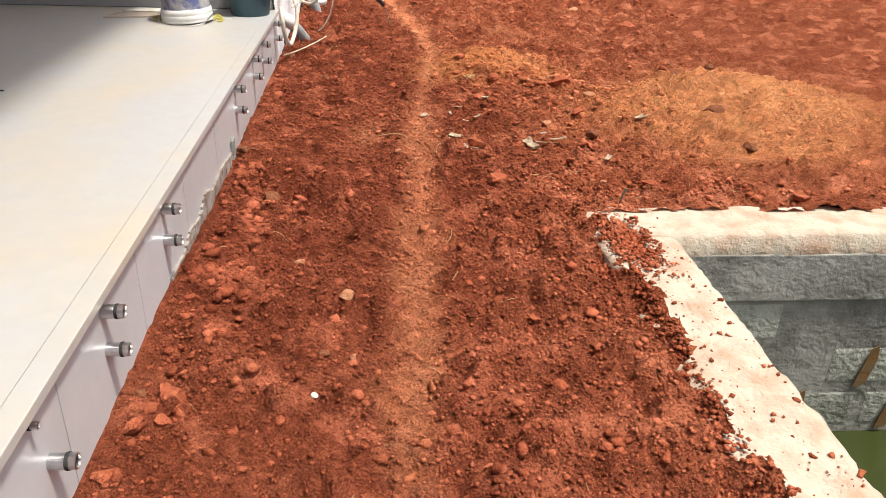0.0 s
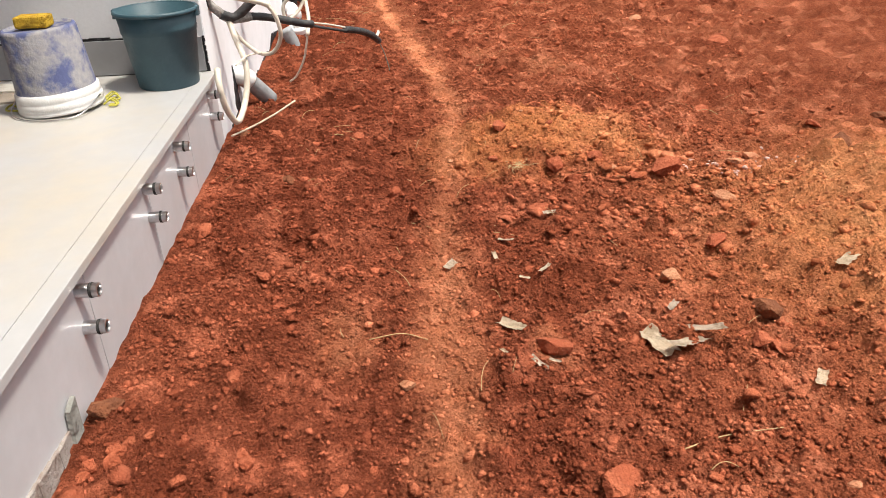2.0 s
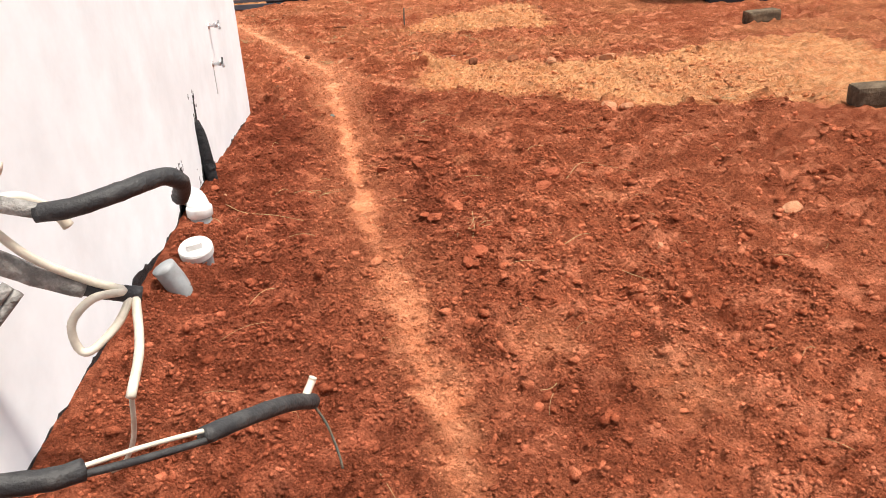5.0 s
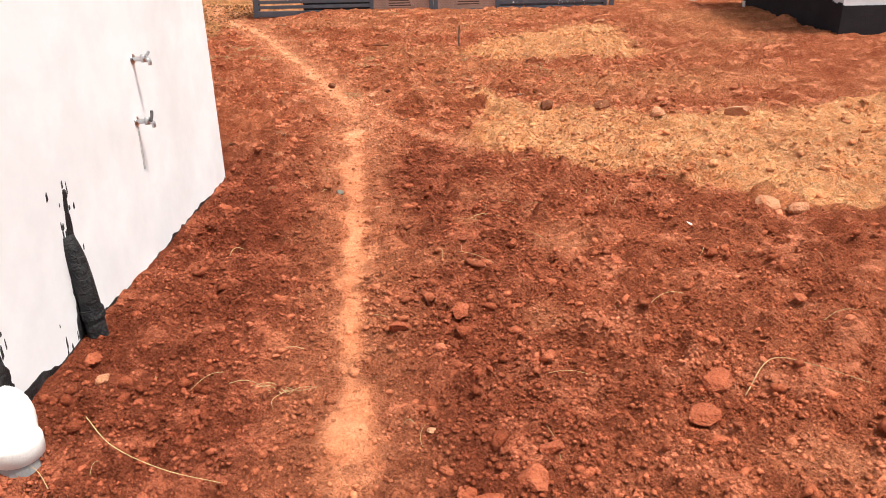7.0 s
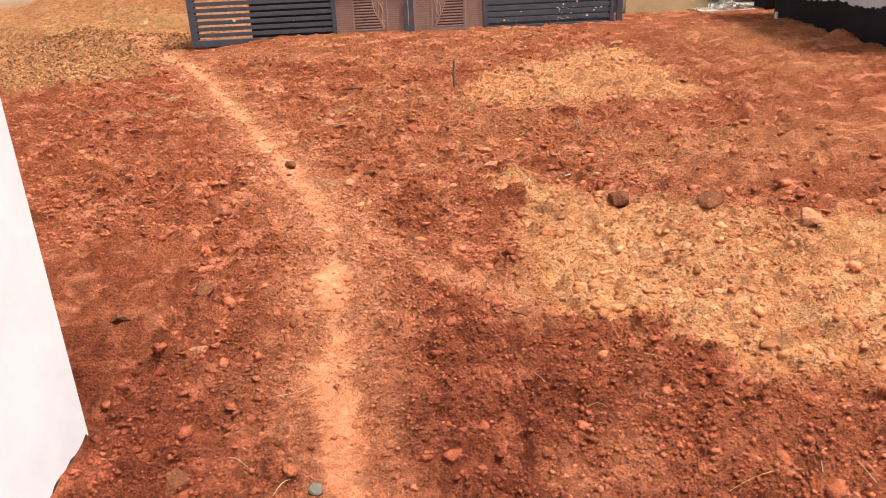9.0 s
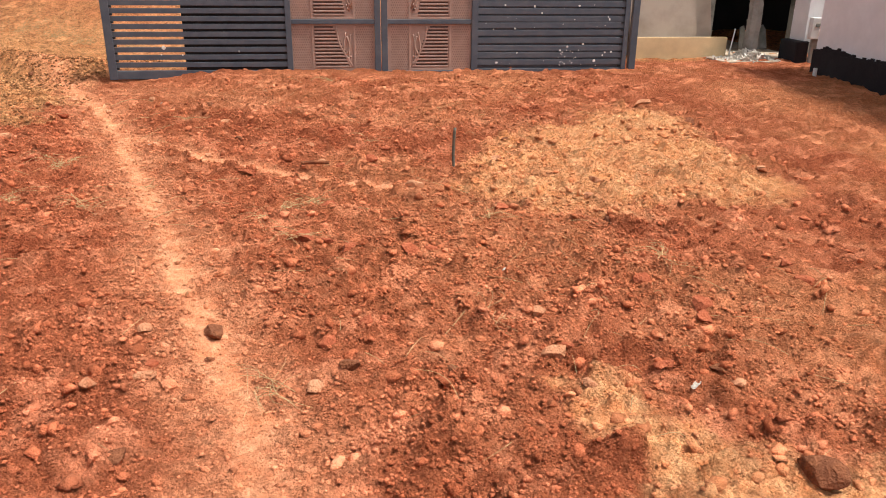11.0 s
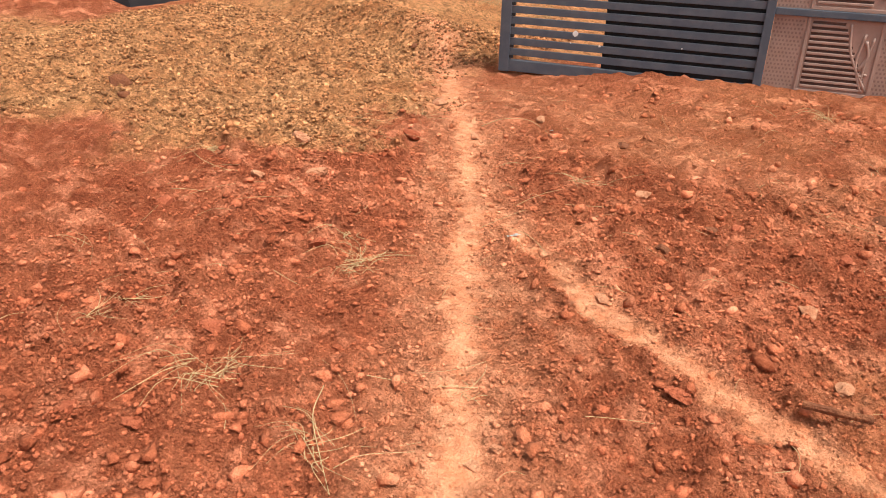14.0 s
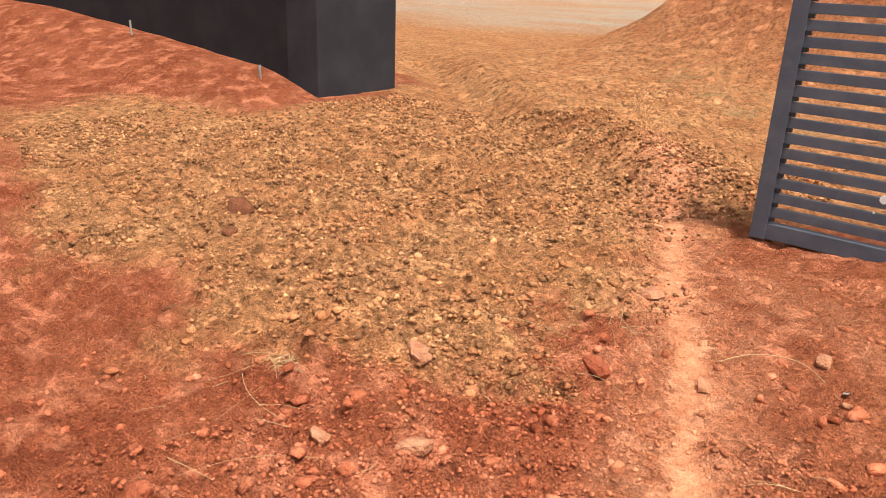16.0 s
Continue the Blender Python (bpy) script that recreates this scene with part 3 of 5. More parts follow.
for box, count, low, high, label in (
    ((-0.45, 2.6, 0.5, 6.5), 12000, 0.004, 0.019, "small crumbs and clods of red soil beside the porch"),
    ((-0.45, 3.2, 6.5, 11.5), 11000, 0.005, 0.021, "small crumbs and clods of red soil beside the house"),
    ((-3.2, 3.0, 11.5, 17.8), 19000, 0.004, 0.023, "small crumbs and clods of red soil before the gate"),
):
    x, y, size = strewn(count, int(count * 7 + box[2]), box, low, high)
    tagged(place("soil_clods", lumps_mesh("soil_clods", x, y, size, count), CLOD), label, "clods", kind="stuff")
for box, count, low, high, label in (
    ((-0.42, 1.9, 0.6, 6.5), 80000, 0.0024, 0.0090, "fine crumbs of red soil beside the porch"),
    ((-0.42, 2.0, 6.5, 11.5), 64000, 0.0026, 0.0094, "fine crumbs of red soil beside the house"),
    ((-2.6, 1.8, 11.5, 16.3), 88000, 0.0027, 0.0098, "fine crumbs of red soil before the gate"),
):
    x, y, size = strewn(count, int(count * 3 + box[2]), box, low, high, 2.2)
    tagged(place("soil_crumbs", crumb_mesh("soil_crumbs", x, y, size, count), CLOD), label, "crumbs", kind="stuff")
# lumps of dried sand on the two sandy patches
for ring, seed, label in ((SAND_NEAR, 61, "sandy lumps on the wide ochre patch"), (SAND_FAR, 62, "sandy lumps on the low ochre heap")):
    rs = np.random.RandomState(seed)
    x, y = 0.6 + 2.9 * rs.rand(5200), min(p[1] for p in ring) + (max(p[1] for p in ring) - min(p[1] for p in ring)) * rs.rand(5200)
    keep = (inside(x, y, ring) + 0.3 * (lattice(x, y, 5, 35) - 0.5) > 0) & (rs.rand(5200) < 1.1 * lattice(x, y, 2.3, 36) ** 1.7)
    x, y = x[keep], y[keep]
    tagged(place("sand_lumps", lumps_mesh("sand_lumps", x, y, 0.005 + 0.020 * rs.rand(len(x)) ** 4, seed, sandy=0.7), CLOD), label, "lumps", kind="stuff")
rs = np.random.RandomState(25)
x, y = -6.8 + 4.9 * rs.rand(40000), 15.5 + 4.5 * rs.rand(40000)
keep = (inside(x, y, GRAVEL) + 0.5 * (lattice(x, y, 2.2, 1) - 0.5) > 0.02) & (rs.rand(40000) < 3.0 * (lattice(x, y, 1.3, 33) * lattice(x, y, 4.7, 34)) ** 1.1)
x, y = x[keep], y[keep]
size = 0.004 + 0.014 * rs.rand(len(x)) ** 2.2
brown = rs.rand(len(x)) < 0.6
tagged(place("gravel_crumbs", crumb_mesh("gravel_crumbs", x[brown], y[brown], size[brown], 26), ROCK_G), "dark brown crumbs strewn over the ochre ground", "crumbs", kind="stuff")
tagged(place("gravel_crumbs", crumb_mesh("gravel_crumbs", x[~brown], y[~brown], 0.95 * size[~brown], 27), CLOD), "yellowish crumbs strewn over the ochre ground", "crumbs", kind="stuff")
# coarser rubble on the ochre heap and along the porch foot
rs = np.random.RandomState(5)
x, y = 1.25 + 0.36 * rs.randn(1300), 4.5 + 0.34 * rs.randn(1300)
tagged(place("heap_rubble", lumps_mesh("heap_rubble", x, y, 0.003 + 0.019 * rs.rand(1300) ** 4.5, 77, sandy=0.8), CLOD), "ochre pebbles and clods on the low heap", "rubble", kind="stuff")
x, y = -0.40 + 0.16 * np.abs(rs.randn(260)), 1.75 + 0.5 * rs.randn(260)
keep = y > 0.6
tagged(place("porch_rubble", lumps_mesh("porch_rubble", x[keep], y[keep], 0.006 + 0.02 * rs.rand(keep.sum()) ** 2.5, 78), CLOD), "reddish pebbles gathered along the porch foot", "rubble", kind="stuff")
x, y = 1.78 + 0.16 * rs.randn(160), 4.42 + 0.10 * rs.randn(160)
tagged(place("hollow_rubble", lumps_mesh("hollow_rubble", x, y, 0.003 + 0.012 * rs.rand(160) ** 3, 79), MORTAR), "whitish mortar crumbs in the shallow hollow", "rubble", kind="stuff")
x, y = 1.10 + 0.25 * rs.rand(260), 0.5 + 1.85 * rs.rand(260)
me = lumps_mesh("rim_crumbs", x, y, 0.002 + 0.008 * rs.rand(260) ** 4, 80)
co = np.empty(len(me.vertices) * 3, np.float32)
me.vertices.foreach_get("co", co)
co = co.reshape(-1, 3)
co[:, 2] += np.repeat(0.036 - height(x, y), len(co) // 260)
me.vertices.foreach_set("co", co.ravel())
tagged(place("rim_crumbs", me, CLOD), "crumbs of red soil on the tank rim", "crumbs", kind="stuff")

rs = np.random.RandomState(15)
x, y = np.r_[1.18 + 0.040 * rs.randn(1400), 1.10 + 0.02 * rs.randn(500)], np.r_[1.98 + 0.10 * rs.randn(1400), 0.6 + 1.6 * rs.rand(500)]
size = 0.003 + 0.008 * rs.rand(1900) ** 2.5
me = crumb_mesh("rim_soil", x, y, size, 81)
co = np.empty(len(me.vertices) * 3, np.float32)
me.vertices.foreach_get("co", co)
co = co.reshape(-1, 3)
co[:, 2] += np.repeat(np.maximum(0.040 - height(x, y), 0) + 0.5 * size, 6)
me.vertices.foreach_set("co", co.ravel())
tagged(place("rim_soil", me, CLOD), "loose red soil spilled over the tank corner", "soil", kind="stuff")

# ---- porch ----
FACE, DECK, END = -0.455, 0.347, 5.05
porch = setting(part("porch_base", boxes(((-6, -4, -0.3), (FACE - 0.012, END, DECK - 0.012))), GROUT), "pale concrete porch base under the tiles", "porch")
riser = boxes(((FACE - 0.012, 0, 0.0), (FACE, 0.596, 0.318)), bevel=0.0015)
face_mesh = bpy.data.meshes.new("riser_tile")
riser.to_mesh(face_mesh)
riser.free()
for n in range(16):
    y0 = 4.46 - 0.6 * n
    ob = place("riser_tile", face_mesh, TILE_FACE, porch)
    ob.location = (0, y0, 0)
part("top_edge", boxes(((FACE - 0.0362, -4, DECK - 0.028), (FACE + 0.020, END - 0.003, DECK - 0.001)), bevel=0.003), TILE_TOP, porch, "cream tile edge strip along the step")
part("deck", boxes(((-6, -4, DECK - 0.012), (FACE - 0.036, END - 0.003, DECK))), TILE_TOP, porch, "smooth cream-grey screed deck with faint stains")
# broken render and a chipped slab at the foot
crust = bmesh.new()
for k in range(34):
    y0 = 1.75 + 1.25 * k / 34
    h0 = 0.035 + 0.075 * float(lattice(y0, 1.0, 7, 71)) * (1 - abs(k - 17) / 20)
    boxes(((FACE - 0.002, y0, -0.05), (FACE + 0.005 + 0.006 * random.random(), y0 + 0.04, h0)), bm=crust)
part("broken_render", crust, CONCRETE_P, porch, "crumbling mortar along the riser foot")
part("chip", plate([(0, 0), (0.05, 0), (0.055, 0.10), (0.012, 0.085)], 0.012, pose(FACE + 0.004, 2.96, 0.01, 90, 0, 90)), CONCRETE, porch, "loose grey tile offcut")


def stub(y, z, r=0.0178, out=0.062, dot=False):
    """A steel rail socket that stands out of the riser."""
    t = thing("rail_socket", (FACE, y, z), "short steel railing socket set in the porch riser", "socket", "sockets in the porch riser")
    turn = Matrix.Rotation(math.pi / 2, 4, "Y")
    part("sleeve", lathe([(0, 0), (r, 0), (r, out), (r - 0.003, out + 0.001), (r - 0.004, out - 0.004), (r - 0.004, out - 0.03), (0, out - 0.03)], (FACE - 0.006, y, z), 24, turn), STEEL, t, smooth=False)
    part("ring", lathe([(r + 0.0012, out - 0.022), (r + 0.0018, out - 0.02), (r + 0.0018, out - 0.016), (r + 0.0012, out - 0.014)], (FACE - 0.006, y, z), 24, turn), HOLLOW, t, "dark groove round the sleeve")
    # Near-black disc stands in for the shade inside the open sleeve end.
    part("hole_disc", lathe([(0, out - 0.012), (r * 0.6, out - 0.012), (r * 0.6, out - 0.006), (0, out - 0.006)], (FACE - 0.006, y, z), 16, turn), HOLLOW, t, "dark disc for the shade in the sleeve hole")
    return t


for y, z in ((0.76, 0.165), (1.16, 0.28), (1.15, 0.175), (1.77, 0.285), (1.75, 0.185), (3.2, 0.285), (3.19, 0.185), (3.82, 0.288), (3.82, 0.19), (4.23, 0.28), (4.22, 0.185), (4.87, 0.285), (4.86, 0.19)):
    stub(y, z)
stub(0.71, 0.30, 0.008, 0.03)

# ---- house ----
WALL, CORNER = -0.46, 10.07
house = setting(part("wall_house", boxes(((-6, END, -0.4), (WALL, CORNER, 3.2)), bevel=0.008), PLASTER), "white plastered house wall with stains near the ground", "wall")
setting(part("wall_porch", boxes(((-6, END - 0.004, DECK), (WALL - 0.006, END, 3.15))), PLASTER_IN), "white painted wall at the porch end", "wall")
skirt = setting(part("baseboard_porch", boxes(((-6, END - 0.009, DECK), (WALL - 0.012, END - 0.004, DECK + 0.004))), BITUMEN), "dark grey tile skirting on the porch wall", "baseboard")
for n in range(9):
    part("skirting_tile", boxes(((WALL - 0.013 - 0.6 * (n + 1), END - 0.018, DECK + 0.004), (WALL - 0.016 - 0.6 * n, END - 0.005, DECK + 0.155)), bevel=0.0015), TILE_SKIRT, skirt)
seam = bmesh.new()
for k in range(60):
    x0 = WALL - 0.05 - 0.09 * k
    boxes(((x0 - 0.09, END - 0.012, DECK + 0.155), (x0, END - 0.003, DECK + 0.160 + 0.012 * random.random() ** 2)), bm=seam)
part("black_seam", seam, BITUMEN, skirt, "ragged black seam over the skirting")
chips = bmesh.new()
for k in range(14):
    z0 = DECK + 0.155 * k / 14
    boxes(((WALL - 0.014, END - 0.012, z0), (WALL - 0.008 + 0.007 * random.random(), END - 0.003, z0 + 0.014)), bm=chips)
part("broken_edge", chips, BITUMEN, skirt, "chipped black edge at the corner")


def smear(y0, z0, y1, z1, width, seed, taper=True):
    """A ragged black bitumen streak on the house wall."""
    left, right = [], []
    for k in range(64):
        t = k / 63
        w = width * ((0.10 + 0.90 * min(1, 2.2 * t)) if taper else 1)
        z = z0 + (z1 - z0) * t
        rag = [(float(lattice(seed * 3.1, z, 17, 51 + e)) - 0.5) * 0.5 + (float(lattice(seed * 3.1, z, 60, 53 + e)) - 0.5) * 0.22 for e in (0, 1)]
        y = y0 + (y1 - y0) * t
        left.append((y - w * (0.5 + rag[0]), z))
        right.append((y + w * (0.5 + rag[1]), z))
    return plate(left + right[::-1], 0.004, Matrix(((0, 0, 1, WALL - 0.001), (1, 0, 0, 0), (0, 1, 0, 0), (0, 0, 0, 1))))


part("bitumen_streak", smear(8.435, 0.48, 8.37, -0.06, 0.07, 3), BITUMEN, house, "ragged black bitumen streak")
part("bitumen_streak", smear(7.95, 0.235, 7.83, -0.06, 0.16, 4), BITUMEN, house, "ragged black bitumen streak")
part("bitumen_streak", smear(5.52, 0.25, 5.56, -0.06, 0.10, 6), BITUMEN, house, "ragged black bitumen streak")
edge_top = []
for k in range(240):
    y0 = 5.3 + 4.75 * k / 239
    tar = 0.004 + (0.06 * float(lattice(y0, 3.0, 5, 61)) ** 2 if 6.8 < y0 < 8.3 else 0.022 * float(lattice(y0, 5.0, 3, 63)) ** 3) + 0.022 * float(lattice(y0, 9.0, 31, 62)) ** 3
    edge_top.append((y0, ground_at(WALL + 0.02, y0) + tar - 0.006))
part("bitumen_foot", plate([(5.3, -0.1)] + [(10.05, -0.1)] + edge_top[::-1], 0.004, Matrix(((0, 0, 1, WALL - 0.001), (1, 0, 0, 0), (0, 1, 0, 0), (0, 0, 0, 1)))), BITUMEN, house, "ragged black band where the wall meets soil")
rw = random.Random(21)
for y0, z0, n, wide, tall in ((8.42, 0.36, 26, 0.055, 0.13), (7.95, 0.20, 22, 0.05, 0.06), (8.3, 0.05, 8, 0.06, 0.05)):
    for k in range(n):
        y, z, w, h0 = y0 + rw.gauss(0, wide * 0.6), z0 + rw.gauss(0, tall * 0.6), rw.uniform(0.001, 0.005), rw.uniform(0.004, 0.02)
        part("bitumen_fleck", plate([(-w, -h0), (w, -h0 * 0.6), (w * 0.6, h0), (-w * 0.7, h0 * 0.5)], 0.002, Matrix(((0, 0, 1, WALL - 0.0004), (1, 0, 0, y), (0, 1, 0, z), (0, 0, 0, 1)))), BITUMEN, house)
down = thing("drain_pipe", (WALL + 0.02, 8.38, 0), "black-painted drain pipe leaning out of the wall", "pipe")
part("pipe", tube([(WALL - 0.012, 8.40, 0.345), (WALL + 0.014, 8.392, 0.27), (WALL + 0.03, 8.388, 0.12), (WALL + 0.042, 8.38, -0.06)], 0.030, 16), BITUMEN, down, smooth=True)
part("collar", tube([(WALL + 0.030, 8.388, 0.125), (WALL + 0.034, 8.386, 0.095)], 0.0345, 16, steps=1), BITUMEN, down, "black pipe collar")
part("shoe", boxes(((WALL, 8.28, -0.05), (WALL + 0.075, 8.43, 0.012)), bevel=0.016), BITUMEN, down, "tarred block at the pipe foot")


def tap(y, z, turned):
    """A small wall tap with handle and spout."""
    t = thing("wall_tap", (WALL, y, z), "small grey metal tap on the white wall", "tap", "taps on the house wall")
    part("inlet", tube([(WALL - 0.01, y, z), (WALL + 0.046, y, z)], 0.0085, 10, steps=1), STEEL, t)
    part("flange", lathe([(0, 0), (0.019, 0), (0.017, 0.005), (0, 0.006)], (WALL, y, z), 18, Matrix.Rotation(math.pi / 2, 4, "Y")), STEEL, t)
    part("body", lathe([(0, -0.012), (0.010, -0.011), (0.012, 0), (0.010, 0.013), (0.006, 0.016), (0, 0.016)], (WALL + 0.04, y, z), 14), STEEL, t, smooth=True)
    part("spout", tube([(WALL + 0.042, y, z), (WALL + 0.056, y, z - 0.003), (WALL + 0.060, y, z - 0.012), (WALL + 0.060, y, z - 0.022)], 0.0075, 10), STEEL, t, smooth=True)
    lift = 0.018 if turned else 0.006
    part("handle", tube([(WALL + 0.056, y - 0.012, z + 0.020 - lift), (WALL + 0.058, y, z + 0.018), (WALL + 0.056, y + 0.012, z + 0.016 + lift)], 0.0055, 8), RUBBER if turned else STEEL, t, "dark lever handle")


tap(9.11, 0.745, False)
tap(9.05, 0.535, True)
# Thin grey streak running down below the lower tap.
part("tap_streak", smear(9.05, 0.50, 9.05, 0.36, 0.009, 8, False), STREAK, house, "thin grey streak under the taps")


# Unseen roof, inferred from the dim deck; added to shade porch and end wall.
setting(part("roof_porch", boxes(((-6.2, -4, 2.75), (-0.40, END - 0.01, 2.95))), PLASTER_IN), "unseen plain white slab roof inferred over the porch", "roof")
setting(part("wall_porch_inner", boxes(((-6.2, -4, -0.3), (-6.0, CORNER, 3.2))), PLASTER_IN), "white painted inner porch wall", "wall")


# ---- cables from the wall ----
def cables(name, base, label, runs):
    t = thing(name, base, label, "cables")
    for kind, mat_, r, pts in runs:
        part(kind, tube(pts, r, 10, rough=0.04), mat_, t, {"conduit": "grey-black corrugated conduit", "wire": "thin bare wire"}.get(kind, ""), smooth=True)
    return t


cables("cable_bundle", (WALL, 5.22, 0.62), "black conduits and cream cables hanging from the wall", (
    ("conduit", DUSTY, 0.021, [(WALL - 0.02, 5.22, 0.63), (-0.43, 5.24, 0.575), (-0.393, 5.277, 0.531), (-0.34, 5.29, 0.525), (-0.29, 5.31, 0.53)]),
    ("conduit", RUBBER, 0.019, [(-0.31, 5.31, 0.53), (-0.22, 5.345, 0.515), (-0.07, 5.412, 0.467), (-0.02, 5.45, 0.452)]),
    ("wire", CREAM, 0.0045, [(-0.03, 5.44, 0.462), (0.06, 5.53, 0.43), (0.15, 5.62, 0.39)]),
    ("wire", RUBBER, 0.007, [(-0.03, 5.44, 0.448), (0.06, 5.52, 0.412), (0.15, 5.61, 0.375)]),
    ("conduit", RUBBER, 0.018, [(0.13, 5.60, 0.388), (0.20, 5.69, 0.36), (0.26, 5.79, 0.315), (0.30, 5.87, 0.262)]),
    ("wire", TWIG, 0.003, [(0.295, 5.86, 0.27), (0.325, 5.86, 0.20), (0.345, 5.84, 0.13), (0.35, 5.83, 0.10)]),
    ("wire", CREAM, 0.009, [(0.285, 5.85, 0.285), (0.30, 5.88, 0.305), (0.305, 5.885, 0.315)]),
    ("conduit", RUBBER, 0.022, [(-0.42, 5.25, 0.555), (-0.36, 5.28, 0.535), (-0.29, 5.295, 0.585), (-0.20, 5.315, 0.655), (-0.138, 5.337, 0.693)]),
    ("cable", DUSTY, 0.009, [(-0.15, 5.335, 0.69), (-0.08, 5.38, 0.75), (-0.031, 5.42, 0.798)]),
    ("cable", DUSTY, 0.008, [(-0.14, 5.34, 0.68), (-0.07, 5.39, 0.735), (-0.022, 5.425, 0.785)]),
    ("cable", CREAM, 0.013, [(WALL - 0.01, 5.22, 0.645), (-0.40, 5.18, 0.652), (-0.30, 5.18, 0.632), (-0.22, 5.185, 0.612), (-0.184, 5.193, 0.595)]),
    ("cable", CREAM, 0.010, [(-0.19, 5.19, 0.598), (-0.16, 5.2, 0.54), (-0.151, 5.213, 0.45), (-0.20, 5.25, 0.37), (-0.28, 5.30, 0.36), (-0.36, 5.29, 0.44), (-0.39, 5.28, 0.51)]),
    ("wire", CREAM, 0.004, [(-0.26, 5.29, 0.362), (-0.31, 5.15, 0.38), (-0.345, 5.04, 0.365)]),
    ("cable", CREAM, 0.014, [(-0.39, 5.27, 0.52), (-0.36, 5.22, 0.44), (-0.32, 5.15, 0.34), (-0.33, 5.10, 0.21), (-0.36, 4.98, 0.125), (-0.385, 4.90, 0.20), (-0.395, 4.87, 0.31), (-0.405, 4.92, 0.385)]),
))
cables("cable_bundle", (WALL, 5.88, 0.88), "dusty conduits and cream cables tangled at the wall", (
    ("conduit", DUSTY, 0.025, [(WALL - 0.02, 5.88, 0.87), (-0.425, 5.88, 0.80), (-0.38, 5.91, 0.70), (-0.299, 5.996, 0.58), (-0.20, 6.04, 0.51)]),
    ("conduit", RUBBER, 0.020, [(-0.21, 6.035, 0.517), (-0.14, 6.06, 0.482), (-0.09, 6.075, 0.465)]),
    ("conduit", DUSTY, 0.017, [(WALL - 0.02, 5.89, 0.88), (-0.38, 5.89, 0.83), (-0.28, 5.90, 0.775), (-0.18, 5.91, 0.74)]),
    ("conduit", RUBBER, 0.021, [(-0.20, 5.908, 0.74), (-0.13, 5.92, 0.742), (-0.05, 5.97, 0.752), (0.01, 6.07, 0.748), (0.035, 6.11, 0.725), (0.025, 6.16, 0.69), (0.007, 6.196, 0.657)]),
    ("cable", CREAM, 0.013, [(WALL - 0.01, 5.87, 0.90), (-0.37, 5.865, 0.885), (-0.29, 5.87, 0.865), (-0.225, 5.88, 0.843)]),
    ("cable", DUSTY, 0.011, [(WALL - 0.01, 5.89, 0.87), (-0.36, 5.885, 0.855), (-0.24, 5.885, 0.835)]),
    ("cable", CREAM, 0.010, [(-0.40, 5.88, 0.85), (-0.33, 5.93, 0.74), (-0.27, 5.98, 0.62), (-0.18, 6.03, 0.53), (-0.12, 6.05, 0.49), (-0.17, 6.0, 0.50), (-0.215, 5.97, 0.46), (-0.215, 5.965, 0.40), (-0.19, 5.97, 0.385), (-0.14, 6.02, 0.42), (-0.11, 6.06, 0.47)]),
    ("cable", CREAM, 0.013, [(-0.30, 5.92, 0.755), (-0.25, 5.96, 0.76), (-0.21, 6.02, 0.70), (-0.195, 6.03, 0.665)]),
    ("cable", CREAM, 0.011, [(-0.10, 6.06, 0.465), (-0.085, 5.97, 0.38), (-0.09, 5.87, 0.315)]),
    ("wire", CREAM, 0.006, [(-0.09, 5.88, 0.32), (-0.13, 5.93, 0.17), (-0.19, 5.98, 0.06), (-0.235, 6.01, 0.02)]),
))
loose = thing("loose_cable", (-0.3, 5.3, 0.02), "pale cable end lying on the soil", "cable")
zc = lambda x, y: max(ground_at(x, y) + 0.012, 0.03)
part("cable", tube([(-0.42, 5.05, zc(-0.42, 5.05)), (-0.32, 5.11, 0.055), (-0.22, 5.17, 0.09), (-0.123, 5.233, 0.133)], 0.0048, 8), LEAF, loose, smooth=True)
for n, (y, z) in enumerate(((5.22, 0.635), (5.88, 0.885))):
    knock = bmesh.new()
    for k in range(30):
        a, far = 2 * math.pi * k / 30, random.uniform(0.85, 1.25)
        yk, zk, e = y + 0.03 * far * math.cos(a), z + 0.034 * far * math.sin(a), random.uniform(0.003, 0.007)
        boxes(((WALL - 0.004, yk - e, zk - e), (WALL + 0.001 + 0.003 * random.random(), yk + e, zk + 1.3 * e)), bm=knock)
    # Near-black blocks stand in for the shade in the chipped hole.
    part("cable_hole", knock, HOLLOW, house, "chipped dark hole where cables leave")

# ---- drains along the wall ----
elbow = thing("drain_outlet", (-0.4, 5.72, 0), "white and grey plastic drain running into soil", "pipe", "drains along the house wall")
part("collar", tube([(WALL - 0.02, 5.60, 0.19), (-0.425, 5.61, 0.165), (-0.40, 5.63, 0.14)], 0.052, 20), PVC_W, elbow, "white plastic collar", smooth=True)
part("bend", tube([(-0.41, 5.62, 0.148), (-0.36, 5.68, 0.07), (-0.32, 5.735, 0.0)], 0.044, 20), PVC_G, elbow, "grey plastic pipe end", smooth=True)
outlet = thing("drain_outlet", (-0.365, 7.79, 0), "white plastic elbow over a grey pipe stub", "pipe", "drains along the house wall")
part("bend", tube([(-0.475, 7.94, 0.095), (-0.432, 7.90, 0.108), (-0.394, 7.85, 0.112), (-0.372, 7.806, 0.088), (-0.367, 7.794, 0.06)], 0.042, 22, taper=1.27, rough=0.03), PVC_W, outlet, "mortar-smeared white plastic elbow", smooth=True)
part("socket", lathe([(0.050, 0.098), (0.057, 0.092), (0.059, 0.084), (0.058, 0.05), (0.054, 0.046)], (-0.367, 7.793, 0.0), 28), PVC_W, outlet, "white socket ring", smooth=True)
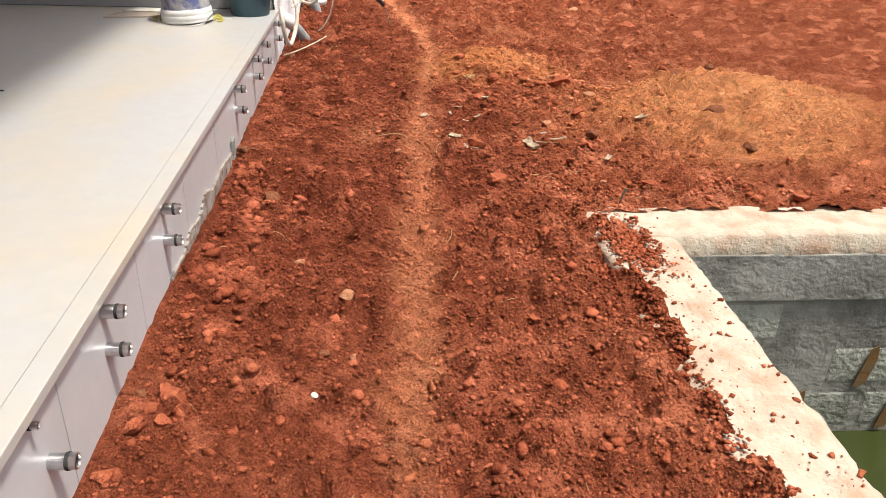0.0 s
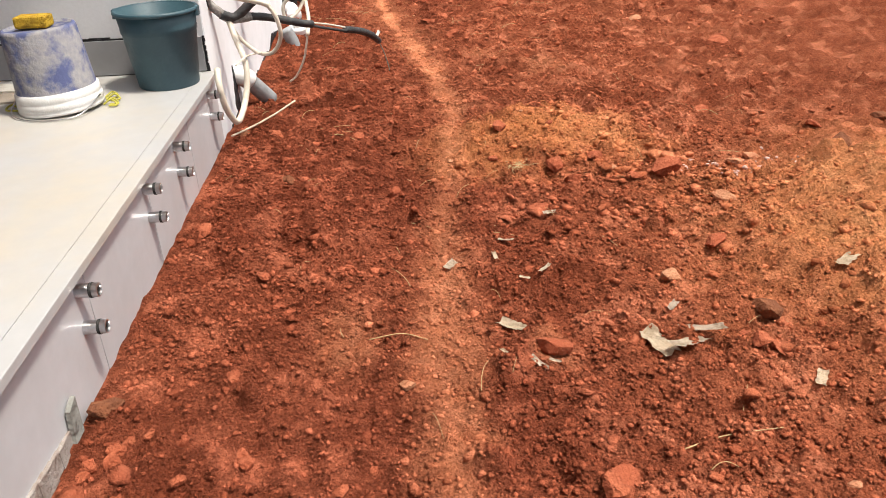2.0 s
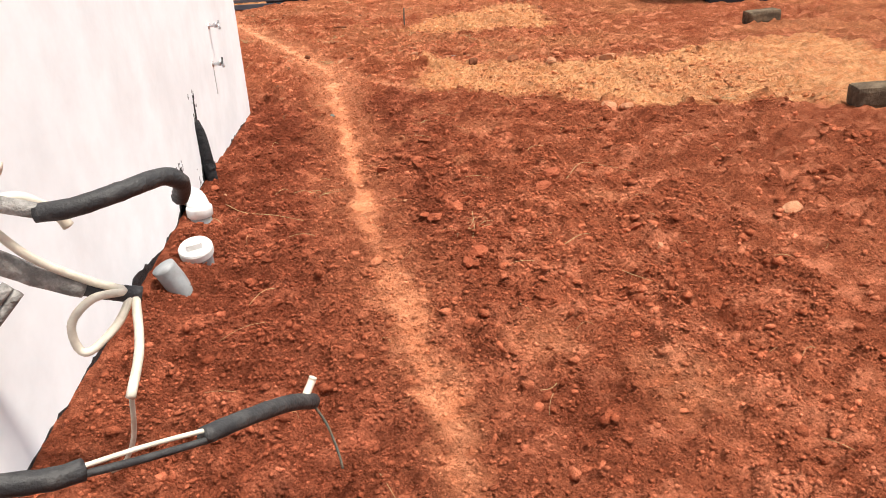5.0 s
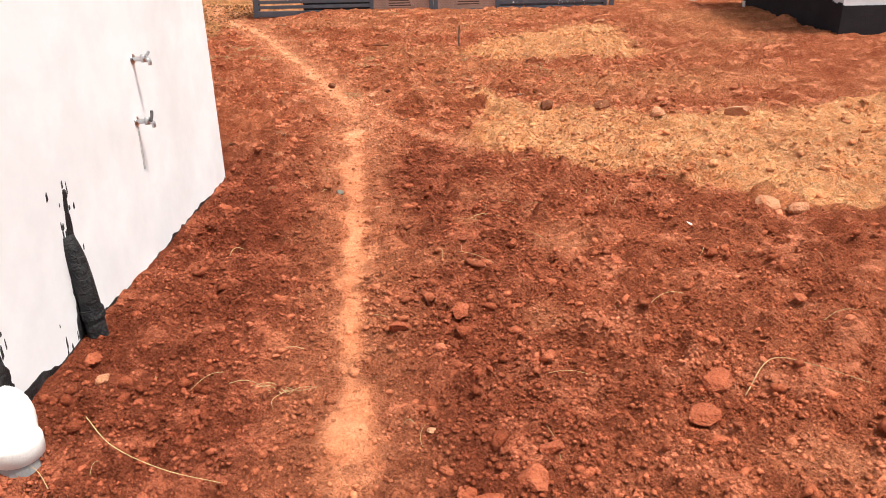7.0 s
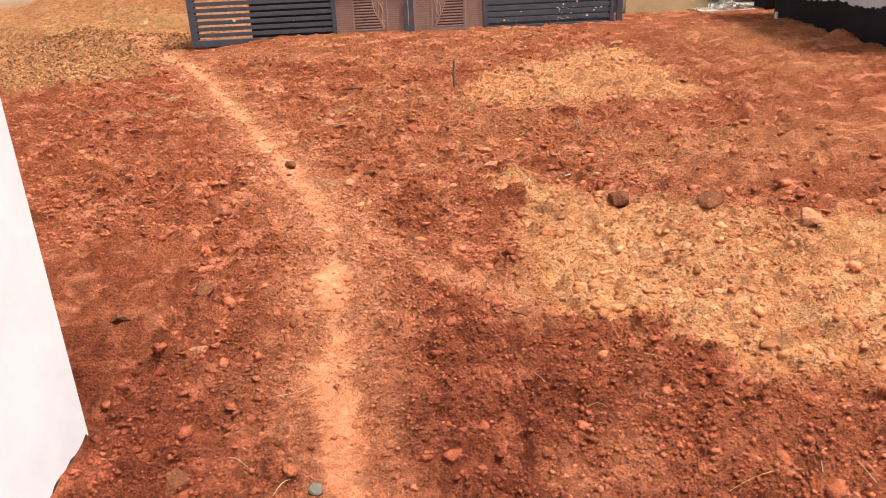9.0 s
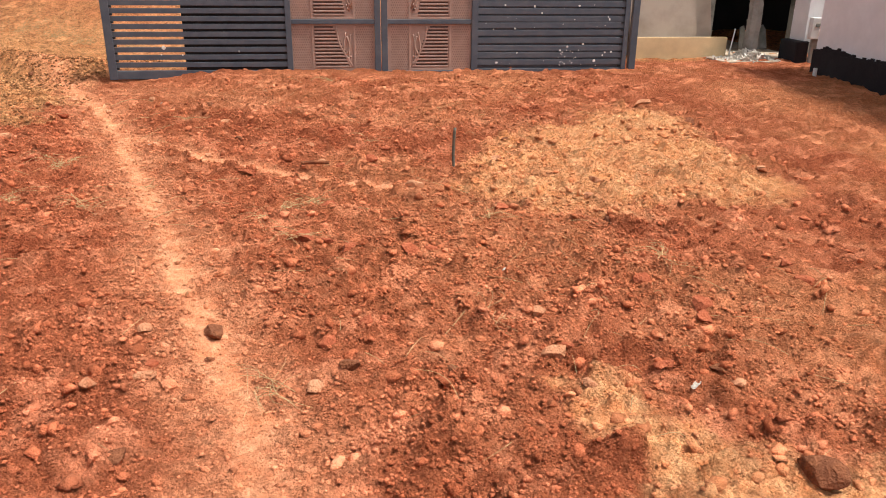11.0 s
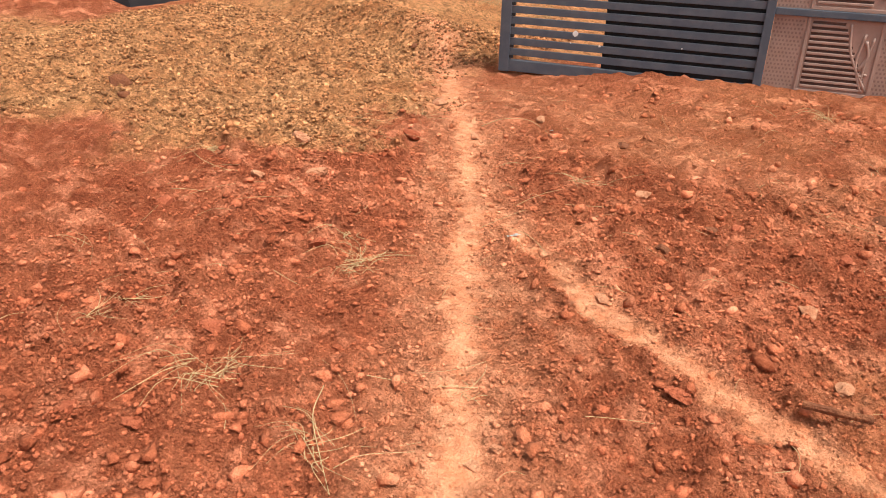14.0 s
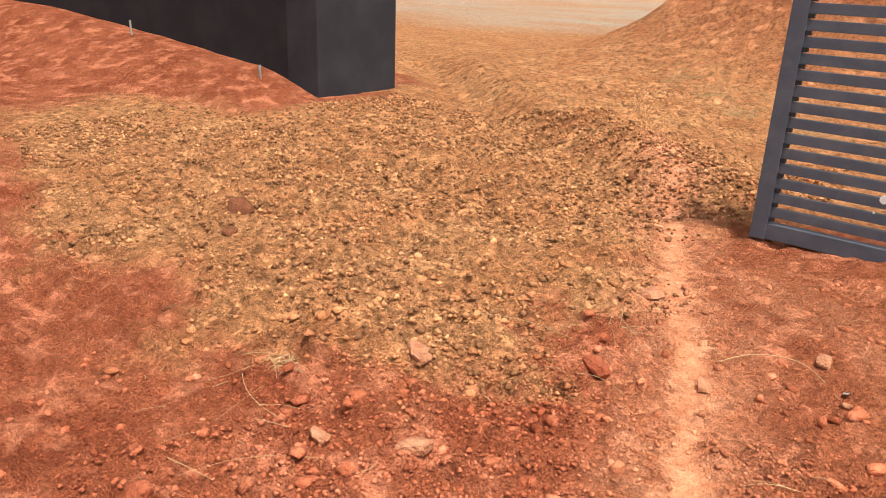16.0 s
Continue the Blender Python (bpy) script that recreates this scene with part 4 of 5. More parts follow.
part("stub", tube([(-0.367, 7.793, 0.08), (-0.362, 7.788, -0.06)], 0.052, 24, steps=1), PVC_G, outlet, "grey plastic pipe stub")
cap = thing("inspection_drain", (-0.30, 7.385, 0.0), "round white screw cap on a grey pipe", "drain cap")
cb, nod = (-0.30, 7.385, 0.0), pose(0, 0, 0, 17, 6, -22)
part("pipe", lathe([(0.056, -0.12), (0.056, 0.055), (0, 0.055)], cb, 28, nod), PVC_G, cap, "short grey pipe")
part("lid", lathe([(0.064, 0.03), (0.069, 0.034), (0.070, 0.062), (0.066, 0.070), (0.060, 0.071), (0.056, 0.0685), (0, 0.0685)], cb, 36, nod), PVC_W, cap, smooth=False)
grip = boxes(((-0.030, -0.022, 0.066), (0.030, 0.022, 0.096)), bevel=0.004)
bmesh.ops.transform(grip, matrix=Matrix.Translation(cb) @ nod @ pose(0, 0, 0, 0, 0, 40), verts=grip.verts)
part("grip", grip, PVC_W, cap, "raised square grip")
stump = thing("drain_stub", (-0.30, 7.12, 0.0), "broken grey pipe stub beside the wall", "pipe")
part("pipe", tube([(-0.36, 7.1, 0.10), (-0.33, 7.11, 0.03), (-0.31, 7.12, -0.04)], 0.045, 18), PVC_G, stump, smooth=True)

# ---- buckets on the porch ----
bucket = thing("bucket", (-0.60, 4.86, DECK), "dark teal plastic builder's bucket standing on the porch", "bucket")
bb = (-0.60, 4.86, DECK)
part("body", lathe([(0, 0.004), (0.118, 0.004), (0.122, 0), (0.125, 0.004), (0.150, 0.225), (0.1535, 0.228), (0.152, 0.236), (0.1545, 0.239), (0.153, 0.247), (0.162, 0.312), (0.157, 0.312), (0.118, 0.012), (0, 0.012)], bb, 48), GREEN, bucket, smooth=True)
part("rim", lathe([(0.160, 0.300), (0.170, 0.302), (0.172, 0.308), (0.169, 0.316), (0.160, 0.317), (0.157, 0.312), (0.160, 0.300)], bb, 48), GREEN, bucket, smooth=True)
part("handle", tube([(bb[0] + 0.171 * math.cos(a), bb[1] - 0.171 * math.sin(a) * -0.96, DECK + 0.316 - 0.03 * abs(math.sin(a))) for a in np.linspace(0, math.pi, 12)], 0.0025, 8, steps=3), TWIG, bucket, "thin wire handle", smooth=True)
for s in (-1, 1):
    part("ear", boxes(((bb[0] + s * 0.166 - 0.008, bb[1] - 0.02, DECK + 0.28), (bb[0] + s * 0.166 + 0.008, bb[1] + 0.02, DECK + 0.318)), bevel=0.004), GREEN, bucket)
paint = thing("paint_bucket", (-0.95, 4.58, DECK), "upturned blue paint bucket splashed with grey cement", "bucket")
pb, lean = (-0.95, 4.58, DECK + 0.004), Matrix.Rotation(radians(-3), 4, "Y")
part("body", lathe([(0.150, 0.06), (0.146, 0.09), (0.135, 0.30), (0.131, 0.312), (0.121, 0.314), (0.119, 0.306), (0, 0.306)], pb, 44, lean), SPLASH, paint, smooth=True)
part("rim", lathe([(0.142, 0.004), (0.158, 0.003), (0.160, 0.012), (0.156, 0.018), (0.159, 0.022), (0.158, 0.044), (0.154, 0.048), (0.156, 0.052), (0.154, 0.078), (0.147, 0.082)], pb, 44, lean), PVC_W, paint, "white rolled rim with cement smears", smooth=True)
part("handle", tube([(-1.11, 4.57, DECK + 0.05), (-1.10, 4.47, DECK + 0.012), (-0.98, 4.39, DECK + 0.006), (-0.84, 4.42, DECK + 0.010), (-0.79, 4.56, DECK + 0.05)], 0.003, 8), STEEL, paint, "thin wire handle", smooth=True)
sponge = thing("sponge", (-0.96, 4.56, DECK + 0.31), "yellow sponge on the upturned bucket", "sponge")
part("block", boxes(((-1.03, 4.53, DECK + 0.315), (-0.91, 4.61, DECK + 0.358)), bevel=0.010), YELLOW, sponge)
cord = thing("cord", (-0.95, 4.58, DECK), "yellow-green cord bunched under the bucket", "cord")
for k in range(7):
    a = random.uniform(-0.6, 0.7) if k < 4 else random.uniform(2.7, 3.9)
    p = Vector((-0.95 + 0.16 * math.cos(a), 4.58 + 0.16 * math.sin(a), DECK + 0.006))
    part("strand", tube([p, p + Vector((0.03 * math.cos(a), 0.03 * math.sin(a) + 0.012, 0.016)), p + Vector((0.05 * math.cos(a) + 0.01, 0.045 * math.sin(a) - 0.02, 0.004)), p + Vector((0.03, -0.03, 0.003))], 0.004, 6), LIME, cord)
for n, (x, y, w, d, a, z) in enumerate(((-1.32, 4.72, 0.34, 0.16, 4, 0.0), (-1.28, 4.86, 0.26, 0.13, -8, 0.008))):
    off = thing("tile_offcut", (x, y, DECK + z), "pale flat tile offcut lying on the porch", "tile", "offcuts on the porch")
    part("sheet", plate([(-w / 2, -d / 2), (w / 2, -d / 2 + 0.02), (w / 2 - 0.03, d / 2), (-w / 2 + 0.05, d / 2)], 0.008, pose(x, y, DECK + z, 0, 0, a)), CARD if n else BOARD, off)
for x, y, s in ((-1.0, 1.05, 0.03), (-0.86, 1.23, 0.008), (-1.12, 1.25, 0.007), (-1.4, 2.9, 0.02)):
    bit = thing("crumb", (x, y, DECK), "small dark crumb on the porch floor", "crumb", "crumbs on the porch")
    part("grit", boxes(((x - s, y - s * 0.25, DECK - 0.001), (x + s, y + s * 0.25, DECK + 0.004)), bevel=0.001), BITUMEN, bit)

# ---- sunken tank ----
px, py = PIT
rim_bm = bmesh.new()


def rough_slab(bm, x0, x1, y0, y1, step, top):
    """A cast strip with an uneven top and worn edges."""
    nx_, ny_ = max(2, round((x1 - x0) / step)), max(2, round((y1 - y0) / step))
    grid = {}
    for i in range(nx_ + 1):
        for j in range(ny_ + 1):
            x, y = x0 + (x1 - x0) * i / nx_, y0 + (y1 - y0) * j / ny_
            side = min(i, nx_ - i, j, ny_ - j) == 0
            w = 0.010 * (lattice(x, y, 11, 41) - 0.5) + 0.006 * (lattice(x, y, 37, 42) - 0.5)
            grid[i, j] = bm.verts.new((x + (w if side else 0), y + (w if side else 0), top + w - (0.012 if side else 0)))
    for i in range(nx_):
        for j in range(ny_):
            bm.faces.new((grid[i, j], grid[i + 1, j], grid[i + 1, j + 1], grid[i, j + 1]))
    edge = [grid[i, 0] for i in range(nx_ + 1)] + [grid[nx_, j] for j in range(1, ny_ + 1)] + [grid[i, ny_] for i in range(nx_ - 1, -1, -1)] + [grid[0, j] for j in range(ny_ - 1, 0, -1)]
    low = [bm.verts.new((v.co.x, v.co.y, -0.06)) for v in edge]
    for k in range(len(edge)):
        n = (k + 1) % len(edge)
        bm.faces.new((edge[n], edge[k], low[k], low[n]))


rough_slab(rim_bm, px - 0.315, px, -1.3, py, 0.025, 0.035)
rough_slab(rim_bm, px - 0.315, 3.4, py - 0.001, py + 0.28, 0.025, 0.037)
tank = setting(part("tank_rim", rim_bm, RIM, smooth=True), "cream concrete rim of a sunken tank, soil-strewn", "tank")
setting(part("tank_wall_west", boxes(((px - 0.26, -1.3, -1.6), (px, py, -0.055))), CONCRETE), "grey block wall of the sunken tank", "tank wall")
north = setting(part("tank_wall_north", boxes(((px - 0.26, py + 0.014, -1.6), (3.4, py + 0.26, -0.055))), CONCRETE), "grey block wall of the sunken tank", "tank wall")
part("beam", boxes(((px, py - 0.004, -0.27), (3.3, py + 0.02, -0.056)), bevel=0.006), CONCRETE, north, "smooth grey concrete ring beam")
setting(part("tank_wall_east", boxes(((3.2, -1.3, -1.6), (3.4, py, 0.03))), CONCRETE), "grey block wall of the sunken tank", "tank wall")
setting(part("tank_wall_south", boxes(((px - 0.26, -1.5, -1.6), (3.4, -1.3, 0.03))), CONCRETE), "grey block wall of the sunken tank", "tank wall")
setting(part("tank_water", boxes(((px - 0.02, -1.32, -1.3), (3.25, py + 0.02, -0.98))), WATER), "murky green water standing in the tank", "water")
block_bm = boxes(((0, 0, 0), (0.40, 0.03, 0.185)), bevel=0.014)
block_mesh = bpy.data.meshes.new("block")
block_bm.to_mesh(block_mesh)
block_bm.free()
for row in range(4):
    for k in range(5):
        x0 = px - 0.20 + 0.44 * k + (0.13 if row % 2 else -0.1)
        if px - 0.05 < x0 < 2.85:
            place("block", block_mesh, BLOCK, north).location = (x0, py + 0.010 + 0.005 * random.random(), -0.47 - 0.235 * row)
for x0, z0 in ((2.33, -0.72), (2.05, -0.95), (2.5, -0.96)):
    part("rust_stain", plate([(-0.02, 0), (0.035, 0.01), (0.06, 0.14), (0.05, 0.22), (0.02, 0.20), (0, 0.1)], 0.003, pose(x0, py + 0.0035, z0, 90, 0, 0)), RUST, north, "orange rust streak on the blocks")

# ---- gate standing across the plot ----
GY, G0 = 18.12, 0.03
gate = thing("gate", (0.65, GY, G0), "slate-blue slatted metal gate with brown pressed panels", "gate")


def bar(name, x0, x1, z0, z1, deep=0.05, mat_=NAVY, parent=gate, label="", bevel=0.004, y=GY):
    return part(name, boxes(((x0, y - deep / 2, z0), (x1, y + deep / 2, z1)), bevel=bevel), mat_, parent, label)


TOP = 1.86
for x0, x1 in ((-2.03, -1.955), (-0.315, -0.262), (0.555, 0.615), (0.622, 0.685), (1.535, 1.60), (3.13, 3.18), (3.215, 3.285)):
    bar("post", x0, x1, G0, TOP, 0.06)
for x0, x1 in ((-1.955, -0.315), (1.60, 3.13)):
    bar("bottom_rail", x0, x1, G0 + 0.005, G0 + 0.085, 0.05)
    bar("top_rail", x0, x1, TOP - 0.06, TOP, 0.05)
left_bm = boxes(((-1.958, GY - 0.02, 0), (-0.312, GY + 0.004, 0.047)), bevel=0.002)
left_mesh = bpy.data.meshes.new("slat")
left_bm.to_mesh(left_mesh)
left_bm.free()
right_bm = boxes(((1.597, GY - 0.02, 0), (3.133, GY + 0.004, 0.058)), bevel=0.004)
right_mesh = bpy.data.meshes.new("slat")
right_bm.to_mesh(right_mesh)
right_bm.free()
for k in range(23):
    z0 = G0 + 0.118 + 0.0725 * k
    if z0 < TOP - 0.08:
        place("slat", left_mesh, NAVY, gate).matrix_basis = Matrix.Translation((0, 0, z0 - G0)) @ Matrix.Translation((-gate.location.x + 0.65, 0, G0))
        tilt = Matrix.Translation((0, 0, z0)) @ Matrix.Rotation(0.0022 * random.uniform(-1, 1), 4, "Y")
        place("slat", right_mesh, NAVY, gate).matrix_basis = tilt
for x0, x1, step in ((-1.955, -1.93, 1), (3.10, 3.13, 1)):
    clip_bm = bmesh.new()
    for k in range(23):
        z0 = G0 + 0.098 + 0.0725 * k
        if z0 < TOP - 0.1:
            boxes(((x0, GY - 0.024, z0), (x1, GY - 0.003, z0 + 0.02)), bm=clip_bm)
    tagged(part("slat_clips", clip_bm, SHEET, gate, "dark clips that hold the slats"), kind="stuff")
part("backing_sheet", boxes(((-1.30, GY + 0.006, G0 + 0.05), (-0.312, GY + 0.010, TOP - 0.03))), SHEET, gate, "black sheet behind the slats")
part("backing_sheet", boxes(((1.597, GY + 0.006, G0 + 0.05), (3.133, GY + 0.010, TOP - 0.03))), NAVY, gate, "slate sheet behind the slats")
for x0, x1 in ((-0.262, 0.555), (0.685, 1.535)):
    bar("mid_rail", x0, x1, 0.558, 0.60, 0.05)
    bar("top_rail", x0, x1, TOP - 0.06, TOP, 0.05)
    bar("bottom_rail", x0, x1, G0, 0.10, 0.045)
for flip, x0, x1 in ((1, -0.26, 0.553), (-1, 0.687, 1.533)):
    for z0, z1, up in ((0.10, 0.556, 1), (0.602, 1.80, -1)):
        panel = part("pressed_panel", boxes(((x0, GY - 0.004, z0), (x1, GY + 0.004, z1))), BROWN, gate, "brown pressed steel panel")
        mid = (x0 + x1) / 2
        fx = lambda v: mid + flip * v  # noqa: E731
        span = lambda a, b: (min(fx(a), fx(b)), max(fx(a), fx(b)))  # noqa: E731
        trims = bmesh.new()
        for a, b in ((-0.215, -0.195), (0.195, 0.215)):
            lo, hi = span(a, b)
            boxes(((lo, GY - 0.012, z0), (hi, GY - 0.003, z1)), bevel=0.003, bm=trims)
        lo, hi = span(-0.215, 0.215)
        boxes(((lo, GY - 0.0125, z0), (hi, GY - 0.003, z0 + 0.022)), bevel=0.003, bm=trims)
        part("moulding", trims, BROWN, panel)
        slots = bmesh.new()
        louvres = int((z1 - z0 - 0.04) / 0.0335)
        for k in range(louvres):
            zz = z0 + 0.035 + 0.0335 * k
            reach = (k + 0.5) / louvres if up > 0 else abs(2 * (k + 0.5) / louvres - 1)
            right = 0.19 - 0.20 * reach if up > 0 else 0.02 + 0.1 * reach
            lo, hi = span(-0.185, right)
            lv = boxes(((lo, GY - 0.013, zz), (hi, GY - 0.003, zz + 0.017)), bevel=0.004)
            part("louvre", lv, BROWN, panel)
            # Dark strips put the shade between louvres into the panel's colour.
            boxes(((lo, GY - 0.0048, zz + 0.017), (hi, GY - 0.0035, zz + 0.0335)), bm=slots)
        tagged(part("louvre_gap_shade", slots, MAROON, panel, "dark strips for the shade between louvres"), kind="stuff")
        leafs = bmesh.new()
        for a, b, c, r in (((0.165, 0.03), (0.10, 0.20), (0.12, 0.38), 0.008), ((0.15, 0.05), (0.15, 0.22), (0.17, 0.36), 0.007), ((0.185, 0.04), (0.06, 0.26), (0.03, 0.43), 0.009), ((0.12, 0.16), (0.155, 0.25), (0.13, 0.34), 0.010)):
            tube([(fx(u), GY - 0.006, z0 + v * (z1 - z0) / 0.456) for u, v in (a, b, c)], r, 8, bm=leafs)
        for u, v in ((0.15, 0.10), (0.165, 0.14), (0.14, 0.13)):
            bmesh.ops.create_icosphere(leafs, subdivisions=1, radius=0.012, matrix=Matrix.Translation((fx(u), GY - 0.005, z0 + v)))
        part("leaf_relief", leafs, BROWN, panel, "raised leaf ornament", smooth=True)
        studs = bmesh.new()
        for a, b in ((-0.395, -0.225), (0.225, 0.395)):
            for i in range(8):
                for j in range(int((z1 - z0) / 0.0245)):
                    u = a + (b - a) * (i + 0.5 * (j % 2)) / 8
                    x, z = fx(u), z0 + 0.006 + 0.0245 * j
                    boxes(((x - 0.0055, GY - 0.0050, z), (x + 0.0055, GY - 0.0035, z + 0.013)), bm=studs)
        tagged(part("stud_field", studs, STUD, panel, "fine pressed lattice pattern"), kind="stuff")
spots = [(-1.49, 0.335, 0.018), (-1.52, 0.27, 0.006), (-1.32, 0.265, 0.007), (-0.78, 0.30, 0.005)]
rp = random.Random(11)
spots += [(2.45 + 0.5 * rp.random() * rp.random(), 0.14 + 0.16 * rp.random(), 0.004 + 0.016 * rp.random() ** 3) for _ in range(26)]
spots += [(1.65 + 1.45 * rp.random(), 0.15 + 0.65 * rp.random(), 0.003 + 0.009 * rp.random() ** 2) for _ in range(26)]
for x, z, r in spots:
    ring = [(r * (0.7 + 0.6 * rp.random()) * math.cos(a) * 1.1, r * (0.7 + 0.6 * rp.random()) * math.sin(a)) for a in (2 * math.pi * k / 7 for k in range(7))]
    part("paint_splash", plate(ring, 0.002, pose(x, GY - 0.0205, z, 90, 0, 0)), PVC_W, gate, "splash of white paint")

# ---- dark boundary wall ----
far = thing("boundary_wall", (-6.5, 19.2, 0), "tall black-painted boundary wall with a return pier", "wall")
part("panel", boxes(((-40, 19.2, -0.5), (-6.46, 19.45, 2.4)), bevel=0.01), BLACKWALL, far)
pier = boxes(((-6.9, 19.195, -0.5), (-6.455, 20.25, 2.45)), bevel=0.02)
# The pier's colour is slightly lighter than the wall panel's.
part("pier", pier, PIER, far, "dark grey pier, lighter than the wall")
for x, h0 in ((-9.3, 0.16), (-7.0, 0.12)):
    rod = thing("rod", (x, 18.95, ground_at(x, 18.95)), "short grey metal rod stuck in soil", "rod", "rods in the soil")
    part("shaft", tube([(x, 18.95, ground_at(x, 18.95) - 0.04), (x - 0.01, 18.95, ground_at(x, 18.95) + h0)], 0.012, 8, steps=1), CONCRETE, rod)

# ---- building beyond the gate ----
side = thing("side_building", (5.12, 15.05, 0), "white rendered building with a black painted plinth", "building")
part("wall", boxes(((5.13, 15.06, 0.2), (12, 17.82, 2.3))), PLASTER, side, "white rendered upper wall")
plinth = boxes(((5.11, 15.03, -0.3), (12.02, 17.84, 0.31)))
for k in range(70):
    y0 = 15.03 + 2.81 * k / 70
    boxes(((5.112, y0, 0.3), (5.128, y0 + 0.041, 0.315 + 0.03 * random.random() ** 2 + 0.04 * math.sin(0.13 * k) ** 2)), bm=plinth)
part("plinth", plinth, BLACKWALL, side, "black painted plinth with a ragged edge")
part("pier", boxes(((5.40, 18.50, 0.33), (5.95, 18.80, 2.4))), PLASTER, side, "chipped white pier")
part("pier_foot", boxes(((5.30, 18.47, -0.2), (5.455, 18.82, 0.34)), bevel=0.02), BLACKWALL, side, "black painted pier foot")
meter = thing("meter_box", (5.48, 18.45, 0.36), "small white meter box on a grey conduit", "meter box")
part("case", boxes(((5.40, 18.39, 0.37), (5.545, 18.46, 0.60)), bevel=0.008), PVC_W, meter)
part("window", boxes(((5.44, 18.384, 0.50), (5.50, 18.392, 0.54)), bevel=0.003), CONCRETE, meter, "grey window")
part("conduit", boxes(((5.45, 18.42, -0.05), (5.53, 18.46, 0.37)), bevel=0.006), CONCRETE, meter, "grey conduit")
peg = thing("marker_peg", (5.02, 17.6, 0.05), "short white plastic peg in the soil", "peg")
part("shaft", tube([(5.02, 17.6, -0.02), (5.02, 17.6, ground_at(5.02, 17.6) + 0.08)], 0.02, 10, steps=1), PVC_W, peg)
rear = thing("rear_building", (4.0, 19.3, 0), "unfinished grey building with a dark open doorway", "building")
part("wall", boxes(((3.2, 19.3, -0.2), (4.68, 19.5, 2.8))), CONCRETE, rear, "grey rendered wall")
part("wall", boxes(((5.76, 19.3, -0.2), (12, 19.5, 2.8))), CONCRETE, rear, "grey rendered wall")
# Inner walls are near-black; the unlit room's darkness is put into their colour.
part("back_wall", boxes(((3.2, 22.5, -0.2), (12, 22.7, 2.8))), BLACKWALL, rear, "inner wall coloured dark for the unlit room")
part("side_wall", boxes(((3.2, 19.5, -0.2), (3.4, 22.5, 2.8))), BLACKWALL, rear, "inner wall coloured dark for the unlit room")
part("lintel", boxes(((4.68, 19.3, 2.1), (5.76, 19.5, 2.8))), CONCRETE, rear, "concrete lintel")
part("roof_slab", boxes(((3.1, 19.3, 2.8), (12, 22.8, 2.95))), CONCRETE, rear, "flat concrete roof slab")
part("doorstep", boxes(((4.5, 18.55, -0.1), (5.7, 22.5, 0.115)), bevel=0.01), RIM, rear, "pale dusty floor slab")
prop = thing("door_prop", (4.8, 18.95, 0.08), "rough grey concrete post leaning in the doorway", "post")
part("shaft", tube([(4.99, 18.95, 0.06), (5.01, 18.96, 0.25), (5.03, 18.97, 0.6), (5.02, 18.99, 1.0), (5.03, 19.0, 2.1)], 0.082, 8, rough=0.10), CONCRETE, prop)
for n, (x, y, w, h0, lean_, turn_) in enumerate(((5.42, 19.62, 0.17, 0.42, -18, 12), (5.58, 19.7, 0.12, 0.34, -32, -14), (5.28, 19.66, 0.10, 0.30, -10, 6))):
    old = thing("broken_board", (x, y, 0.115), "dusty grey broken board leaning in the dark doorway", "board", "boards in the doorway")
    part("sheet", plate([(-w / 2, 0), (w / 2, 0.01), (w / 2 - 0.01, h0 * 0.8), (w / 6, h0), (-w / 2 + 0.02, h0 * 0.93)], 0.018, pose(x, y, 0.113, 90 + lean_, 0, turn_)), CONCRETE, old)
iron = thing("iron_rod", (4.72, 18.85, 0.1), "thin grey iron rod leaning by the rubble", "rod")
part("shaft", tube([(4.70, 18.86, 0.08), (4.74, 18.88, 0.28), (4.77, 18.9, 0.44)], 0.009, 8), STEEL, iron)
plank = thing("board", (4.2, 19.05, 0.0), "long cream board standing on edge behind the gate", "board")
part("plank", boxes(((3.60, 19.02, -0.02), (4.75, 19.06, 0.335)), bevel=0.003), PLANK, plank)
for n, (x0, x1, lean_, y0) in enumerate(((3.58, 4.40, -6, 19.09), (3.75, 4.62, -4, 19.19))):
    sheet = thing("plywood_sheet", ((x0 + x1) / 2, y0, 0.1), "weathered grey plywood sheet leaning against the wall", "plywood", "leaning sheets")
    part("panel", plate([(x0, 0), (x1 + 0.03, 0), (x1 - 0.12, 1.5), (x0 - 0.02, 1.5)], 0.012, pose(0, y0, 0.08, 90 + lean_, 0, 0)), BOARD, sheet)
rs = np.random.RandomState(9)
deb = bmesh.new()
for k in range(420):
    c = Vector((4.90 + 0.15 * rs.randn(), 18.76 + 0.09 * rs.randn(), 0.0))
    c.z = 0.112 + 0.10 * rs.rand() * math.exp(-((c.x - 4.92) / 0.14) ** 2)
    m = Matrix.Translation(c) @ Euler(rs.rand(3) * 6).to_matrix().to_4x4() @ Matrix.Diagonal((0.07 * rs.rand() ** 2 + 0.012, 0.012 + 0.03 * rs.rand(), 0.006 + 0.012 * rs.rand(), 1))
    bmesh.ops.create_cube(deb, size=1, matrix=m)
tagged(part("rubble_pile", deb, CHALK), "whitish plaster rubble in the doorway", "rubble", kind="stuff")


